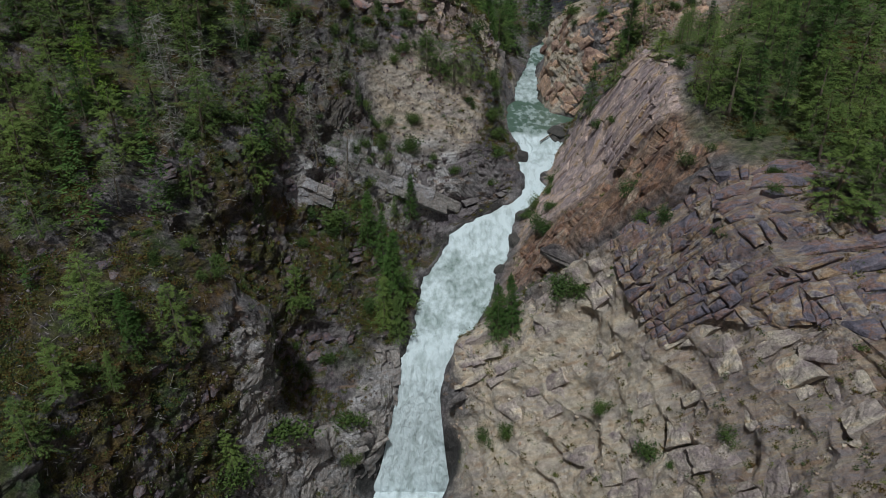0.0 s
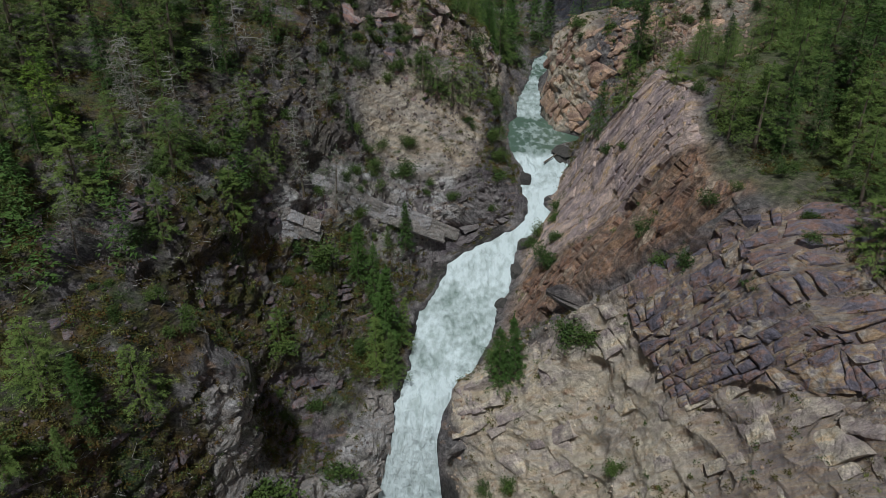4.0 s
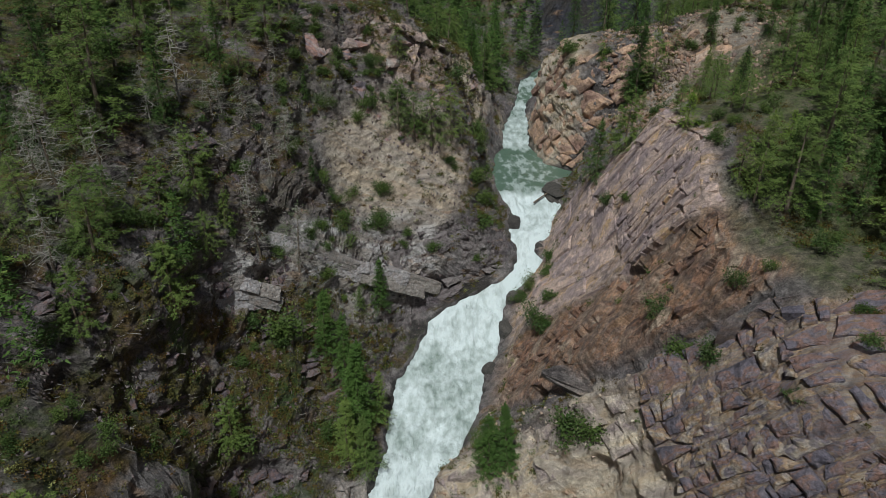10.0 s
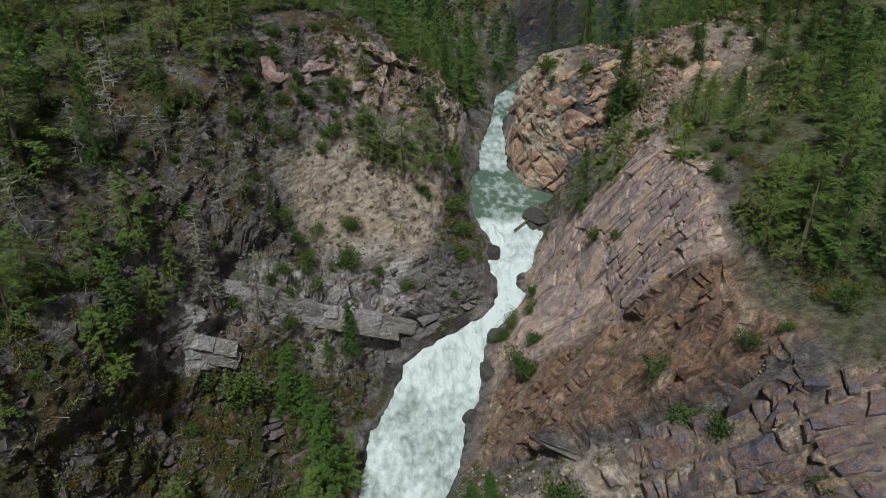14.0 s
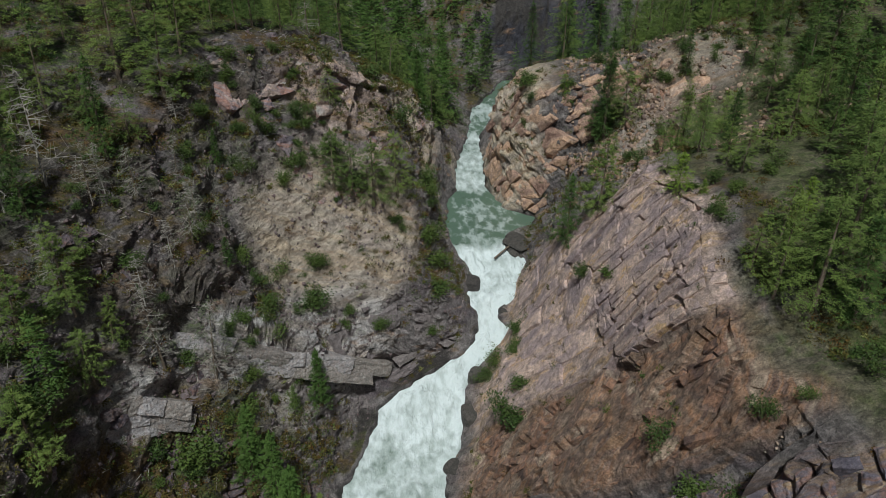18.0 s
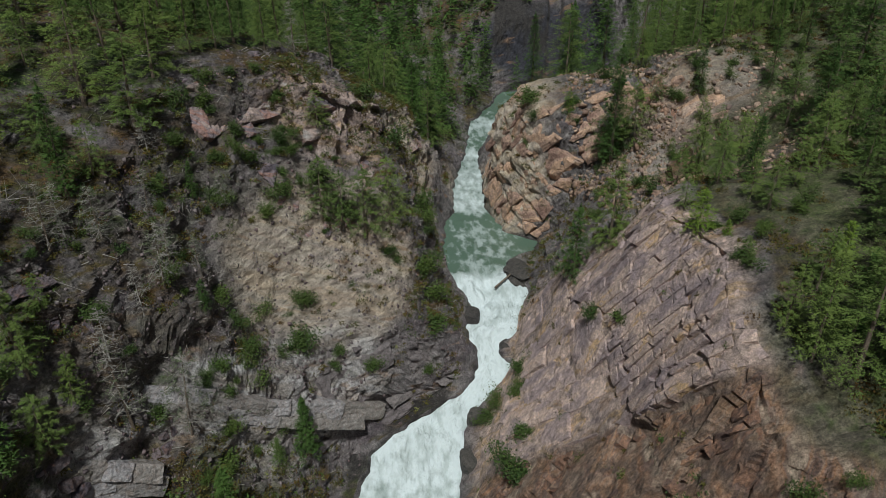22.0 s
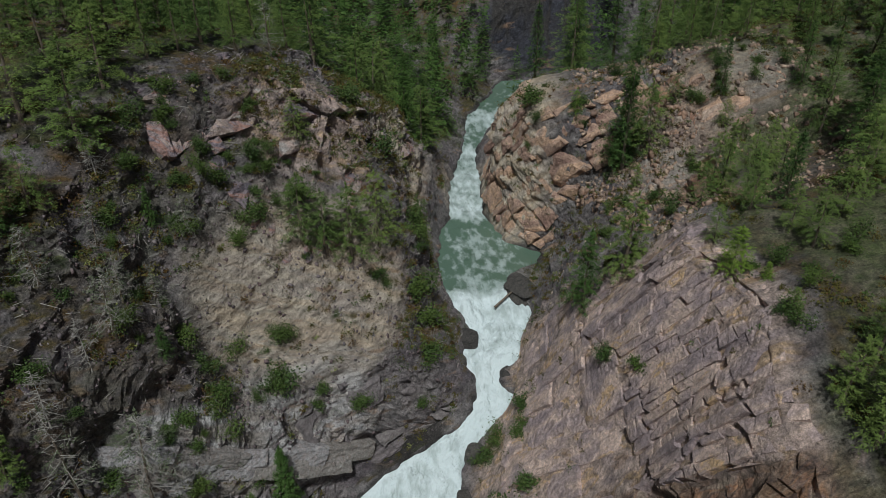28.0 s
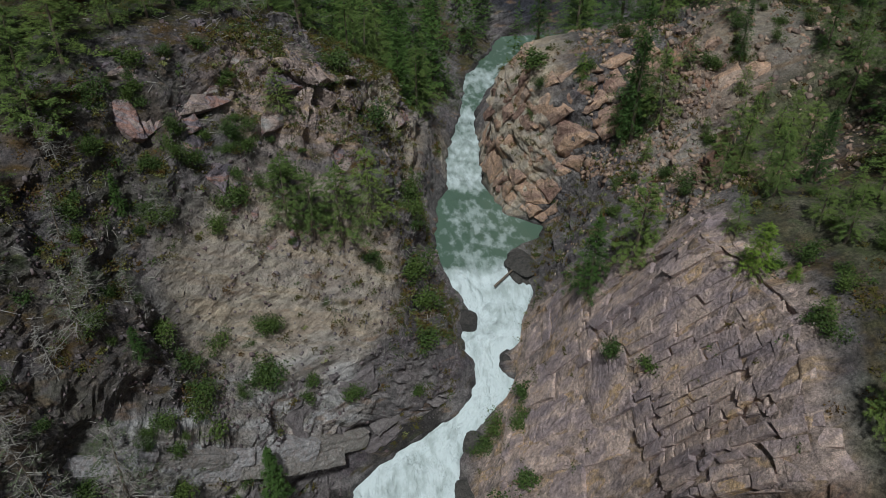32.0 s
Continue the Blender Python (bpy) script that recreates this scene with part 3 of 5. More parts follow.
scree = 0.9 * patch(-2, 160, 45, 16, 13, 13, 0.4)
left = ramp(-P[..., 0], 4, 18) * ramp(P[..., 2], 0, 12) * (1 - scree)
patchy = fbm(P, 6, 4, 60)
tan = np.maximum(tan, 0.85 * scree)
moss = np.clip(flat * (1 - 0.85 * slab) * (1 - 0.7 * rusty) * (1 - 0.8 * craggy) + left * ramp(patchy, -0.28, 0.0) * (1 - ramp(bed, 124, 134) * 0.55), 0, 1)
moss = np.maximum(moss, ramp(np.abs(ZONE - 5.0), 3.2, 4.2) * (ZONE < 5) * 0.8)
soil = (1 - craggy) * ramp(ZONE, 11.0, 11.05) * (1 - ramp(ZONE, 11.5, 11.9)) * ramp(fbm(P, 9, 3, 77) + 0.25, -0.1, 0.3)
moss = np.where(ZONE > 11.05, np.maximum(moss, 0.9 * (1 - craggy)), moss)
wet = np.maximum.reduce([patch(-15, 107, -18, 6, 5, 9, 0.3), patch(1.5, 110, -20, 4, 4, 10, 0.3), ramp(-(P[..., 2] - LEVEL[:, None] - 1.1 + 1.8 * mid + 0.8 * small), 0.0, 1.2) * (bank < 1)])
pink = np.maximum(0.95 * slab, patch(2, 178, 62, 14, 10, 9) * 0.7)
grey = np.maximum.reduce([patch(-18, 141, 37, 9, 8, 4), 0.8 * patch(-5, 147, 28, 20, 11, 10), 0.75 * low_wall, 0.9 * patch(-28.5, 127.5, 38, 5, 4, 5)])
slate = patch(57, 271, 46, 19, 8, 17, 0.2)
moss = moss * (1 - slate) * (1 - 0.6 * grey)
bare = np.maximum.reduce([patch(61, 187, 61, 11, 11, 9), patch(56, 165, 57, 9, 10, 8), patch(50, 180, 52, 8, 13, 9)]) * (ZONE > 9)
moss, soil = moss * (1 - 0.85 * bare), soil * (1 - 0.85 * bare)
KIND = np.stack([rust, tan, moss, wet], -1)
TINT = np.stack([pink, grey, slate, soil], -1)
BLOCK = np.stack([rnd1, rnd2, np.maximum(crack1, 0.7 * crack2) * rock * (ZONE < 11.2) * np.where(ZONE < 5, 0.3, 1.0) * (1 - 0.8 * bluff), np.maximum(craggy, 0.75 * right * (1 - ramp(bed, 83, 89)) * ramp(P[..., 0], 32, 40))], -1)
c_l, c_r = sum(COUNTS[:6]), sum(COUNTS[:8])
far_row = int(np.searchsorted(YS, 240))


def piece(name, r0, r1, c0, c1, label):
    ob = grid_mesh(name, P[r0:r1 + 1, c0:c1 + 1], ROCK, {"kind": KIND[r0:r1 + 1, c0:c1 + 1], "tint": TINT[r0:r1 + 1, c0:c1 + 1], "block": BLOCK[r0:r1 + 1, c0:c1 + 1]}, smooth=False)
    return tagged(ob, label, "ground" if "ground" in name else "rock", kind="structure")


c_rim = sum(COUNTS[:11])
piece("cliff_left", 0, far_row, 0, c_l, "steep rocky hillside of grey and purple rock with mossy ledges")
piece("riverbed", 0, far_row, c_l, c_r, "dark wet rock bed under the white water")
piece("cliff_right", 0, far_row, c_r, c_rim, "bare tan, pink and rust brown layered rock cliff")
piece("plateau_right", 0, far_row, c_rim, NCOL - 1, "grassy rocky shelf above the gorge with conifers")
piece("ground", far_row, NROW - 1, 0, NCOL - 1, "wooded valley floor and slopes behind the gorge")

# ---- water ----
rows = np.where(YS < 264.5)[0]
NW = 72
f = np.linspace(-0.06, 1.06, NW)
wx = LX[rows, None] + (RX - LX)[rows, None] * f
wz = np.broadcast_to(LEVEL[rows, None], wx.shape)
W = np.stack([wx, np.broadcast_to(YS[rows, None], wx.shape), wz], -1)
slope = smooth(np.abs(np.gradient(LEVEL, YS)), 7)[rows]
ys = YS[rows]
foam = np.clip(ramp(slope, 0.08, 0.4), 0, 1) * (ys < 250)
for y0, y1, v in ((100, 118, 1.0), (118, 146, 0.7), (146, 163, 1.0), (163, 177, 0.85), (202, 232, 0.58), (236, 248, 0.5)):
    foam = np.maximum(foam, v * ramp(ys, y0 - 2, y0 + 2) * (1 - ramp(ys, y1 - 2, y1 + 2)))
foam = np.convolve(np.pad(foam, 5, mode="edge"), np.ones(11) / 11, "valid")
warp = W[..., 1] + 2.6 * fbm(W * np.array((1, 1, 0)), 5.0, 3, 71)
FO = np.interp(warp, ys, foam)
tongue = 0.34 * np.exp(-((f - 0.42 + 0.06 * np.sin(W[..., 1] * 0.4)) / 0.2) ** 2) * ramp(W[..., 1], 177, 180) * (1 - ramp(W[..., 1], 198, 203))
FO = np.maximum(FO, tongue * (0.9 + 0.35 * fbm(W * np.array((1, 0.14, 0)), 1.3, 3, 74)))
FO = np.clip(FO + 0.12 * (FO > 0.3) * fbm(W * np.array((1, 0.5, 0)), 3.5, 3, 73), 0, 1)
swell = fbm(W * np.array((1, 0.7, 0.5)), 3.0, 4, 70, 0.6) + 0.5 * (0.5 - np.abs(fbm(W * np.array((1, 0.55, 0.4)), 1.5, 3, 75, 0.6)))
W = W + np.stack([0 * swell, (-0.8 - 0.7 * swell) * ramp(slope, 0.5, 4.0)[:, None], swell * (0.07 + 1.1 * FO)], -1)
tagged(grid_mesh("water", W, WATER, {"foam": FO}), "white foaming river rapids with pale green pools and a waterfall", "river", kind="structure")


# ---- things: trees and bushes ----
def leaf_build(dark, light, tip):
    def build(nt, b):
        info = nt.nodes.new("ShaderNodeObjectInfo")
        geo = nt.nodes.new("ShaderNodeNewGeometry")
        c = mixc(nt, info.outputs["Random"], dark, light)
        r = nt.nodes.new("ShaderNodeMath")
        r.operation = "POWER"
        nt.links.new(geo.outputs["Random Per Island"], r.inputs[0])
        r.inputs[1].default_value = 2.0
        rs = nt.nodes.new("ShaderNodeMath")
        rs.operation = "MULTIPLY"
        nt.links.new(r.outputs[0], rs.inputs[0])
        rs.inputs[1].default_value = 0.42
        c = mixc(nt, rs.outputs[0], c, tip)
        g = grain(nt, 0.25, 3, geo.outputs["Position"], 0.35, 0.7)
        m = nt.nodes.new("ShaderNodeMath")
        m.operation = "MULTIPLY"
        nt.links.new(g, m.inputs[0])
        m.inputs[1].default_value = 0.5
        c = mixc(nt, m.outputs[0], c, dark)
        nt.links.new(c, b.inputs["Base Color"])
        b.inputs["Specular IOR Level"].default_value = 0.2
    return build


def bark_build(a, c2):
    def build(nt, b):
        co = nt.nodes.new("ShaderNodeNewGeometry").outputs["Position"]
        c = mixc(nt, grain(nt, 6.0, 5, co), a, c2)
        nt.links.new(c, b.inputs["Base Color"])
    return build


NEEDLES = material("needles", leaf_build((0.034, 0.068, 0.017, 1), (0.070, 0.125, 0.026, 1), (0.125, 0.19, 0.04, 1)), 0.7)
GREY_NEEDLES = material("grey_needles", leaf_build((0.075, 0.092, 0.050, 1), (0.120, 0.142, 0.078, 1), (0.20, 0.21, 0.14, 1)), 0.8)
BRIGHT_NEEDLES = material("bright_needles", leaf_build((0.085, 0.150, 0.022, 1), (0.175, 0.245, 0.032, 1), (0.27, 0.33, 0.05, 1)), 0.7)
PINE_NEEDLES = material("pine_needles", leaf_build((0.066, 0.106, 0.028, 1), (0.150, 0.200, 0.046, 1), (0.23, 0.28, 0.070, 1)), 0.7)
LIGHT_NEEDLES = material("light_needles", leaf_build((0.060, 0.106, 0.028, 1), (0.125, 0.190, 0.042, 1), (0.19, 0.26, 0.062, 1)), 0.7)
LEAVES = material("leaves", leaf_build((0.032, 0.060, 0.016, 1), (0.078, 0.112, 0.024, 1), (0.13, 0.165, 0.036, 1)), 0.6)
SCRUB = material("scrub", leaf_build((0.095, 0.060, 0.016, 1), (0.060, 0.078, 0.018, 1), (0.15, 0.115, 0.03, 1)), 0.8)
RUSSET = material("russet_scrub", leaf_build((0.080, 0.042, 0.014, 1), (0.120, 0.072, 0.018, 1), (0.18, 0.115, 0.03, 1)), 0.8)
LICHEN = material("pale_scrub", leaf_build((0.16, 0.17, 0.055, 1), (0.24, 0.25, 0.09, 1), (0.36, 0.36, 0.16, 1)), 0.8)
BARK = material("bark", bark_build((0.10, 0.075, 0.055, 1), (0.17, 0.13, 0.10, 1)), 0.95)
DEADWOOD = material("deadwood", bark_build((0.23, 0.21, 0.19, 1), (0.34, 0.31, 0.28, 1)), 0.95)


def mesh_from(name, verts, faces, mat):
    me = bpy.data.meshes.new(name)
    me.from_pydata([tuple(v) for v in verts], [], [tuple(f) for f in faces])
    me.materials.append(mat)
    return me


def add_quad(vs, fs, c, a, b):
    """A pointed spray of foliage at c: a along, b across."""
    n = len(vs)
    vs += [c - b, c + a, c + b]
    fs.append((n, n + 1, n + 2))


def add_tube(vs, fs, p0, p1, r0, r1, sides=5):
    d = (p1 - p0) / max(np.linalg.norm(p1 - p0), 1e-6)
    u = np.cross(d, (0.31, 0.95, 0.05))
    u /= np.linalg.norm(u)
    w = np.cross(d, u)
    n = len(vs)
    for p, r in ((p0, r0), (p1, r1)):
        for k in range(sides):
            t = 2 * math.pi * k / sides
            vs.append(p + r * (math.cos(t) * u + math.sin(t) * w))
    for k in range(sides):
        m = (k + 1) % sides
        fs.append((n + k, n + m, n + sides + m, n + sides + k))


def trunk_mesh(name, rng, h, r, lean, mat):
    vs, fs = [], []
    pts = [np.array((lean[0] * t * t * h, lean[1] * t * t * h, -0.6 + (h + 0.4) * t)) for t in np.linspace(0, 1, 6)]
    for i in range(5):
        add_tube(vs, fs, pts[i], pts[i + 1], r * (1 - i / 5.3), r * (1 - (i + 1) / 5.3), 7)
    return mesh_from(name, vs, fs, mat)


def conifer_meshes(seed, h=12.0, spread=2.3, whorls=24, base=0.1, per=7, sprays=62, power=0.85, gaps=0.1, mat=NEEDLES, size=0.22, tuft=0.12):
    rng = np.random.default_rng(seed)
    vs, fs = [], []
    lean = rng.normal(0, 0.015, 2)
    for k in range(whorls):
        t = base + (0.985 - base) * (k + rng.uniform(-0.3, 0.3)) / whorls
        rad = spread * (1 - t) ** power * rng.uniform(0.65, 1.15) + 0.18
        off = rng.uniform(0, 6.28)
        for j in range(per):
            if rng.random() < gaps:
                continue
            az = off + 6.283 * j / per + rng.normal(0, 0.25)
            ln = rad * rng.uniform(0.6, 1.15)
            d = np.array((math.cos(az), math.sin(az), 0.30 * (t - 0.45) + rng.normal(0, 0.08)))
            side = np.array((-math.sin(az), math.cos(az), 0))
            root = np.array((lean[0] * t * t * h, lean[1] * t * t * h, t * h))
            ns = max(3, int(sprays * (0.4 + 1.1 * ln / spread)))
            knots = max(2, int(2.2 * ln))
            heads = [(tuft + (1 - tuft) * (i + rng.uniform(0.2, 0.9)) / knots, rng.normal(0, 0.14), rng.normal(0, 0.08)) for i in range(knots)]
            for m in range(ns):
                f, sway, lift_t = heads[m % knots]
                f = f + rng.normal(0, 0.05)
                c = root + d * ln * f + np.array((0, 0, lift_t - 0.16 * ln * f * f)) + rng.normal(0, 0.09, 3) + side * (sway * ln * (1.1 - 0.6 * f) + rng.normal(0, 0.09))
                a = d * 0.55 + side * rng.uniform(-0.9, 0.9) + np.array((0, 0, rng.uniform(-0.35, 0.30)))
                sz = size * rng.uniform(0.6, 1.25)
                a = a / np.linalg.norm(a) * sz
                b = np.cross(a, (rng.normal(0, 0.5), rng.normal(0, 0.5), 1.0))
                b = b / np.linalg.norm(b) * sz * rng.uniform(0.13, 0.22)
                add_quad(vs, fs, c, a, b)
    for m in range(5):
        c = np.array((lean[0] * h, lean[1] * h, h * (0.955 + 0.012 * m)))
        az = m * 2.4
        add_quad(vs, fs, c, np.array((0.16 * math.cos(az), 0.16 * math.sin(az), 0.45)), np.array((-0.13 * math.sin(az), 0.13 * math.cos(az), 0)))
    return trunk_mesh("trunk", rng, h * 0.97, 0.018 * h, lean, BARK), mesh_from("crown", vs, fs, mat)


def bush_meshes(seed, h=2.6, spread=1.6, n=900, mat=LEAVES):
    rng = np.random.default_rng(seed)
    vs, fs, tv, tf = [], [], [], []
    limbs = []
    for k in range(6):
        az, out = rng.uniform(0, 6.28), rng.uniform(0.2, 1.15)
        tip = np.array((math.cos(az) * spread * out, math.sin(az) * spread * out, h * rng.uniform(0.3, 0.95)))
        midp = tip * 0.5 + np.array((0, 0, 0.12 * h))
        add_tube(tv, tf, np.array((0, 0, -0.3)), midp, 0.05, 0.035, 4)
        add_tube(tv, tf, midp, tip, 0.035, 0.012, 4)
        limbs.append((tip, midp))
    for k in range(n):
        tip, midp = limbs[rng.integers(6)]
        c = midp + (tip - midp) * rng.uniform(-0.2, 1.1)
        c = c + rng.normal(0, 0.24, 3) * np.array((spread * 0.9, spread * 0.9, h * 0.62))
        c[2] = max(c[2], 0.12)
        a = rng.normal(0, 1, 3) + c / spread * 0.4
        a = a / np.linalg.norm(a) * rng.uniform(0.12, 0.24)
        b = np.cross(a, rng.normal(0, 1, 3))
        b = b / max(np.linalg.norm(b), 1e-4) * np.linalg.norm(a) * 0.45
        add_quad(vs, fs, c, a, b)
    return mesh_from("stem", tv, tf, BARK), mesh_from("crown", vs, fs, mat)


def dead_meshes(seed, h=9.0):
    rng = np.random.default_rng(seed)
    vs, fs = [], []
    for k in range(52):
        t = rng.uniform(0.12, 0.97)
        az, ln = rng.uniform(0, 6.28), h * 0.26 * (1.1 - t) * rng.uniform(0.5, 1.3) + 0.3
        p = np.array((0, 0, t * h))
        q = p + np.array((math.cos(az) * ln, math.sin(az) * ln, rng.uniform(-0.35, 0.2) * ln))
        add_tube(vs, fs, p, q, 0.045, 0.012, 3)
        for m in range(6):
            c = p + (q - p) * rng.uniform(0.3, 1.0)
            e = c + rng.normal(0, 0.3, 3) * ln * 0.8
            add_tube(vs, fs, c, e, 0.022, 0.006, 3)
    return trunk_mesh("trunk", rng, h, 0.014 * h, (0.02, 0.01), DEADWOOD), mesh_from("limb", vs, fs, DEADWOOD)


def thing(name, meshes, label, category, group=""):
    ob = tagged(new(name), label, category, group)
    for me in meshes:
        new(me.name.split(".")[0], me).parent = ob
    return ob


from mathutils.bvhtree import BVHTree
flat_p = P.reshape(-1, 3)
idx = np.arange(NROW * NCOL).reshape(NROW, NCOL)
quads = np.stack([idx[:-1:2, :-1], idx[:-1:2, 1:], idx[np.minimum(np.arange(0, NROW - 1, 2) + 2, NROW - 1)][:, 1:], idx[np.minimum(np.arange(0, NROW - 1, 2) + 2, NROW - 1)][:, :-1]], -1).reshape(-1, 4)
TREE = BVHTree.FromPolygons([tuple(v) for v in flat_p], [tuple(int(i) for i in q) for q in quads])


def ground(x, y):
    hit, nrm, _, _ = TREE.ray_cast(Vector((x, y, 400)), Vector((0, 0, -1)))
    return (hit.z, nrm.z) if hit else (0.0, 1.0)


CONIFERS = [thing("conifer", conifer_meshes(k, spread=sp, whorls=w, gaps=g, mat=m), "tall dark green conifer on the gorge slope", "conifer", "conifers of the gorge")
            for k, sp, w, g, m in ((1, 2.9, 25, 0.08, NEEDLES), (2, 3.4, 25, 0.1, NEEDLES), (3, 2.5, 26, 0.08, NEEDLES), (4, 3.6, 24, 0.12, PINE_NEEDLES), (5, 3.2, 25, 0.15, PINE_NEEDLES))]
PINES = [thing("pine", conifer_meshes(k, spread=sp, whorls=17, base=0.14, per=6, sprays=110, power=0.55, gaps=0.22, mat=PINE_NEEDLES, size=0.21, tuft=0.30), "light green pine with an open ragged crown", "pine", "pines of the gorge") for k, sp in ((11, 4.0), (12, 4.6), (13, 3.5))]
BUSHES = [thing("bush", bush_meshes(k, h, sp), "bright green leafy bush on a rock ledge", "bush", "bushes of the gorge") for k, h, sp in ((21, 2.6, 1.6), (22, 1.9, 1.5), (23, 3.4, 1.7))]
DEAD = [thing("dead_tree", dead_meshes(k), "grey dead conifer with bare twigs", "dead tree", "dead trees of the gorge") for k in (31, 32)]
BRIGHT_PINES = [thing("young_pine", conifer_meshes(k, spread=sp, whorls=18, base=0.06, per=7, sprays=70, power=0.7, gaps=0.1, mat=BRIGHT_NEEDLES, size=0.26, tuft=0.2), "bright yellow-green young pine with a full crown", "pine", "young pines of the gorge") for k, sp in ((15, 4.4), (16, 3.8))]


def grey_meshes(seed, h=12.0):
    """A half dead pine: bare grey limbs with thin tufts at their ends."""
    trunk, crown = conifer_meshes(seed, spread=4.2, whorls=13, base=0.25, per=6, sprays=30, power=0.5, gaps=0.35, mat=GREY_NEEDLES, size=0.24, tuft=0.5)
    bare, limb = dead_meshes(seed + 1, h)
    bpy.data.meshes.remove(bare)
    return trunk, crown, limb


GREY_PINES = [thing("grey_pine", grey_meshes(k), "half dead pine with bare grey limbs and thin grey-green tufts", "pine", "half dead pines of the gorge") for k in (17, 19, 23)]
USED = set()


def plant(kinds, x, y, h, rng, full):
    k = int(rng.integers(len(kinds)))
    z, _ = ground(x, y)
    s = h / full * (0.78 if kinds is BUSHES else 1.0)
    src = kinds[k]
    m = pose(x, y, z, rng.normal(0, 2), rng.normal(0, 2), rng.uniform(0, 360))
    if src.name not in USED:
        USED.add(src.name)
        ob = src
        ob.matrix_basis = m
    else:
        ob = copy_thing(src, m)
    w = s * rng.uniform(0.85, 1.2) * (1.2 if kinds is PINES or kinds is BRIGHT_PINES else 1.3 if kinds is BUSHES else 1.0)
    ob.scale = (w, w, s)
    return ob


rng = np.random.default_rng(7)


# named trees: x, y, height
SLOPE_PINES = [(-47.6, 59.7, 9), (-46.6, 67.1, 9), (-43.2, 71.5, 6.5), (-42, 77.1, 9.3), (-46.4, 77.2, 11.7), (-34.1, 82.2, 8.6), (-38.1, 82.6, 10.5), (-54.6, 94.5, 14.1), (-59.5, 95.8, 16.2), (-39.8, 103.2, 10.2), (-27.8, 111.5, 10.3), (-46.5, 111.9, 9.4), (13.3, 111.9, 13.7), (-32.5, 113.6, 11)]
CREST_PINES = [(-35.2, 122.6, 9.1), (-30.3, 124.8, 8.1), (-44.3, 124.9, 16.2), (-31.4, 127.6, 11.8), (-42.9, 128.2, 19), (-28.9, 129.5, 6.5), (-30.8, 133.2, 4.7), (-10.8, 140.5, 4.8), (-17.8, 144.8, 4.6), (-28.5, 149, 7.3), (-33.5, 151.3, 7.3), (-19.7, 156.7, 5.6), (-3.7, 165, 10), (-0.6, 165.9, 10.3), (2.7, 167.2, 11.6), (6.7, 170.8, 11.7), (-3.8, 174.5, 6)]
SHELF_PINES = [(57.2, 86.2, 13.7), (52.9, 87.3, 13), (54.4, 96, 11.6), (65.3, 110.7, 11.7), (59.8, 112.9, 13.9), (47.6, 114.5, 12.4), (44, 116.1, 12.4), (48.8, 117.8, 9.8), (43, 119.8, 7.5), (47.7, 123.1, 7.2), (43.1, 128.9, 3.1), (50, 138, 5.9), (49.9, 142, 6.1), (42.3, 143.1, 4.9), (56, 143.2, 6.5), (53.5, 143.7, 5.1), (48.9, 148.6, 6.2)]
UPPER_PINES = [(51.3, 152.3, 7.7), (55.5, 152.5, 9.2), (37.2, 153.5, 12.5), (72.7, 158.6, 8.3), (73.3, 165.7, 13.7), (63.4, 170.3, 7.7), (70.8, 171.1, 9.9), (54.5, 175.5, 3.4), (46.8, 176.4, 4.1), (62.6, 176.9, 4.2), (59.9, 178.6, 4.8), (50.4, 182.2, 12), (47.2, 184.2, 21.5), (55.1, 186.6, 5), (73.2, 191.8, 7.8), (50.8, 195.1, 5.2), (70.1, 196.2, 8.2), (67, 202.4, 7.7)]
SPIRES = [(-7.5, 144.4, 11.6), (-30.2, 145, 13.3), (-15.8, 129.2, 13.5), (-12.5, 127.9, 16.3), (-10.5, 124.5, 19.2), (-7.8, 126.4, 11.5), (-12, 117.9, 13), (-8.9, 117.8, 12.2), (10.7, 112.2, 13.1), (51.2, 112.8, 12.3), (55.6, 112.8, 11.4), (33.3, 155.8, 12.5), (47.8, 187.4, 15.9), (72, 180.3, 10.1)]
BRIGHT = [(-54.5, 109.6, 13.1), (41.6, 137.5, 5.5), (43.8, 134.7, 2.1), (52.5, 127, 4.4), (41.3, 193.7, 4.8)]
GREYED = [(-16.1, 157, 5.6), (-21.6, 147.5, 6.6), (-21.2, 142.5, 9.4), (-48.2, 118.8, 8.8), (-44.5, 115.9, 15.4), (-27, 143, 7), (-31, 139, 8), (-24, 151, 6), (-19, 150.5, 5), (-33, 129, 8), (-41, 121, 11)]
BARE = [(-24, 156.2, 6.1), (-23.3, 139.6, 6.3), (-35, 137.8, 15), (-38, 133, 9), (-30, 141, 7), (-26, 134, 7), (-47, 120, 12)]
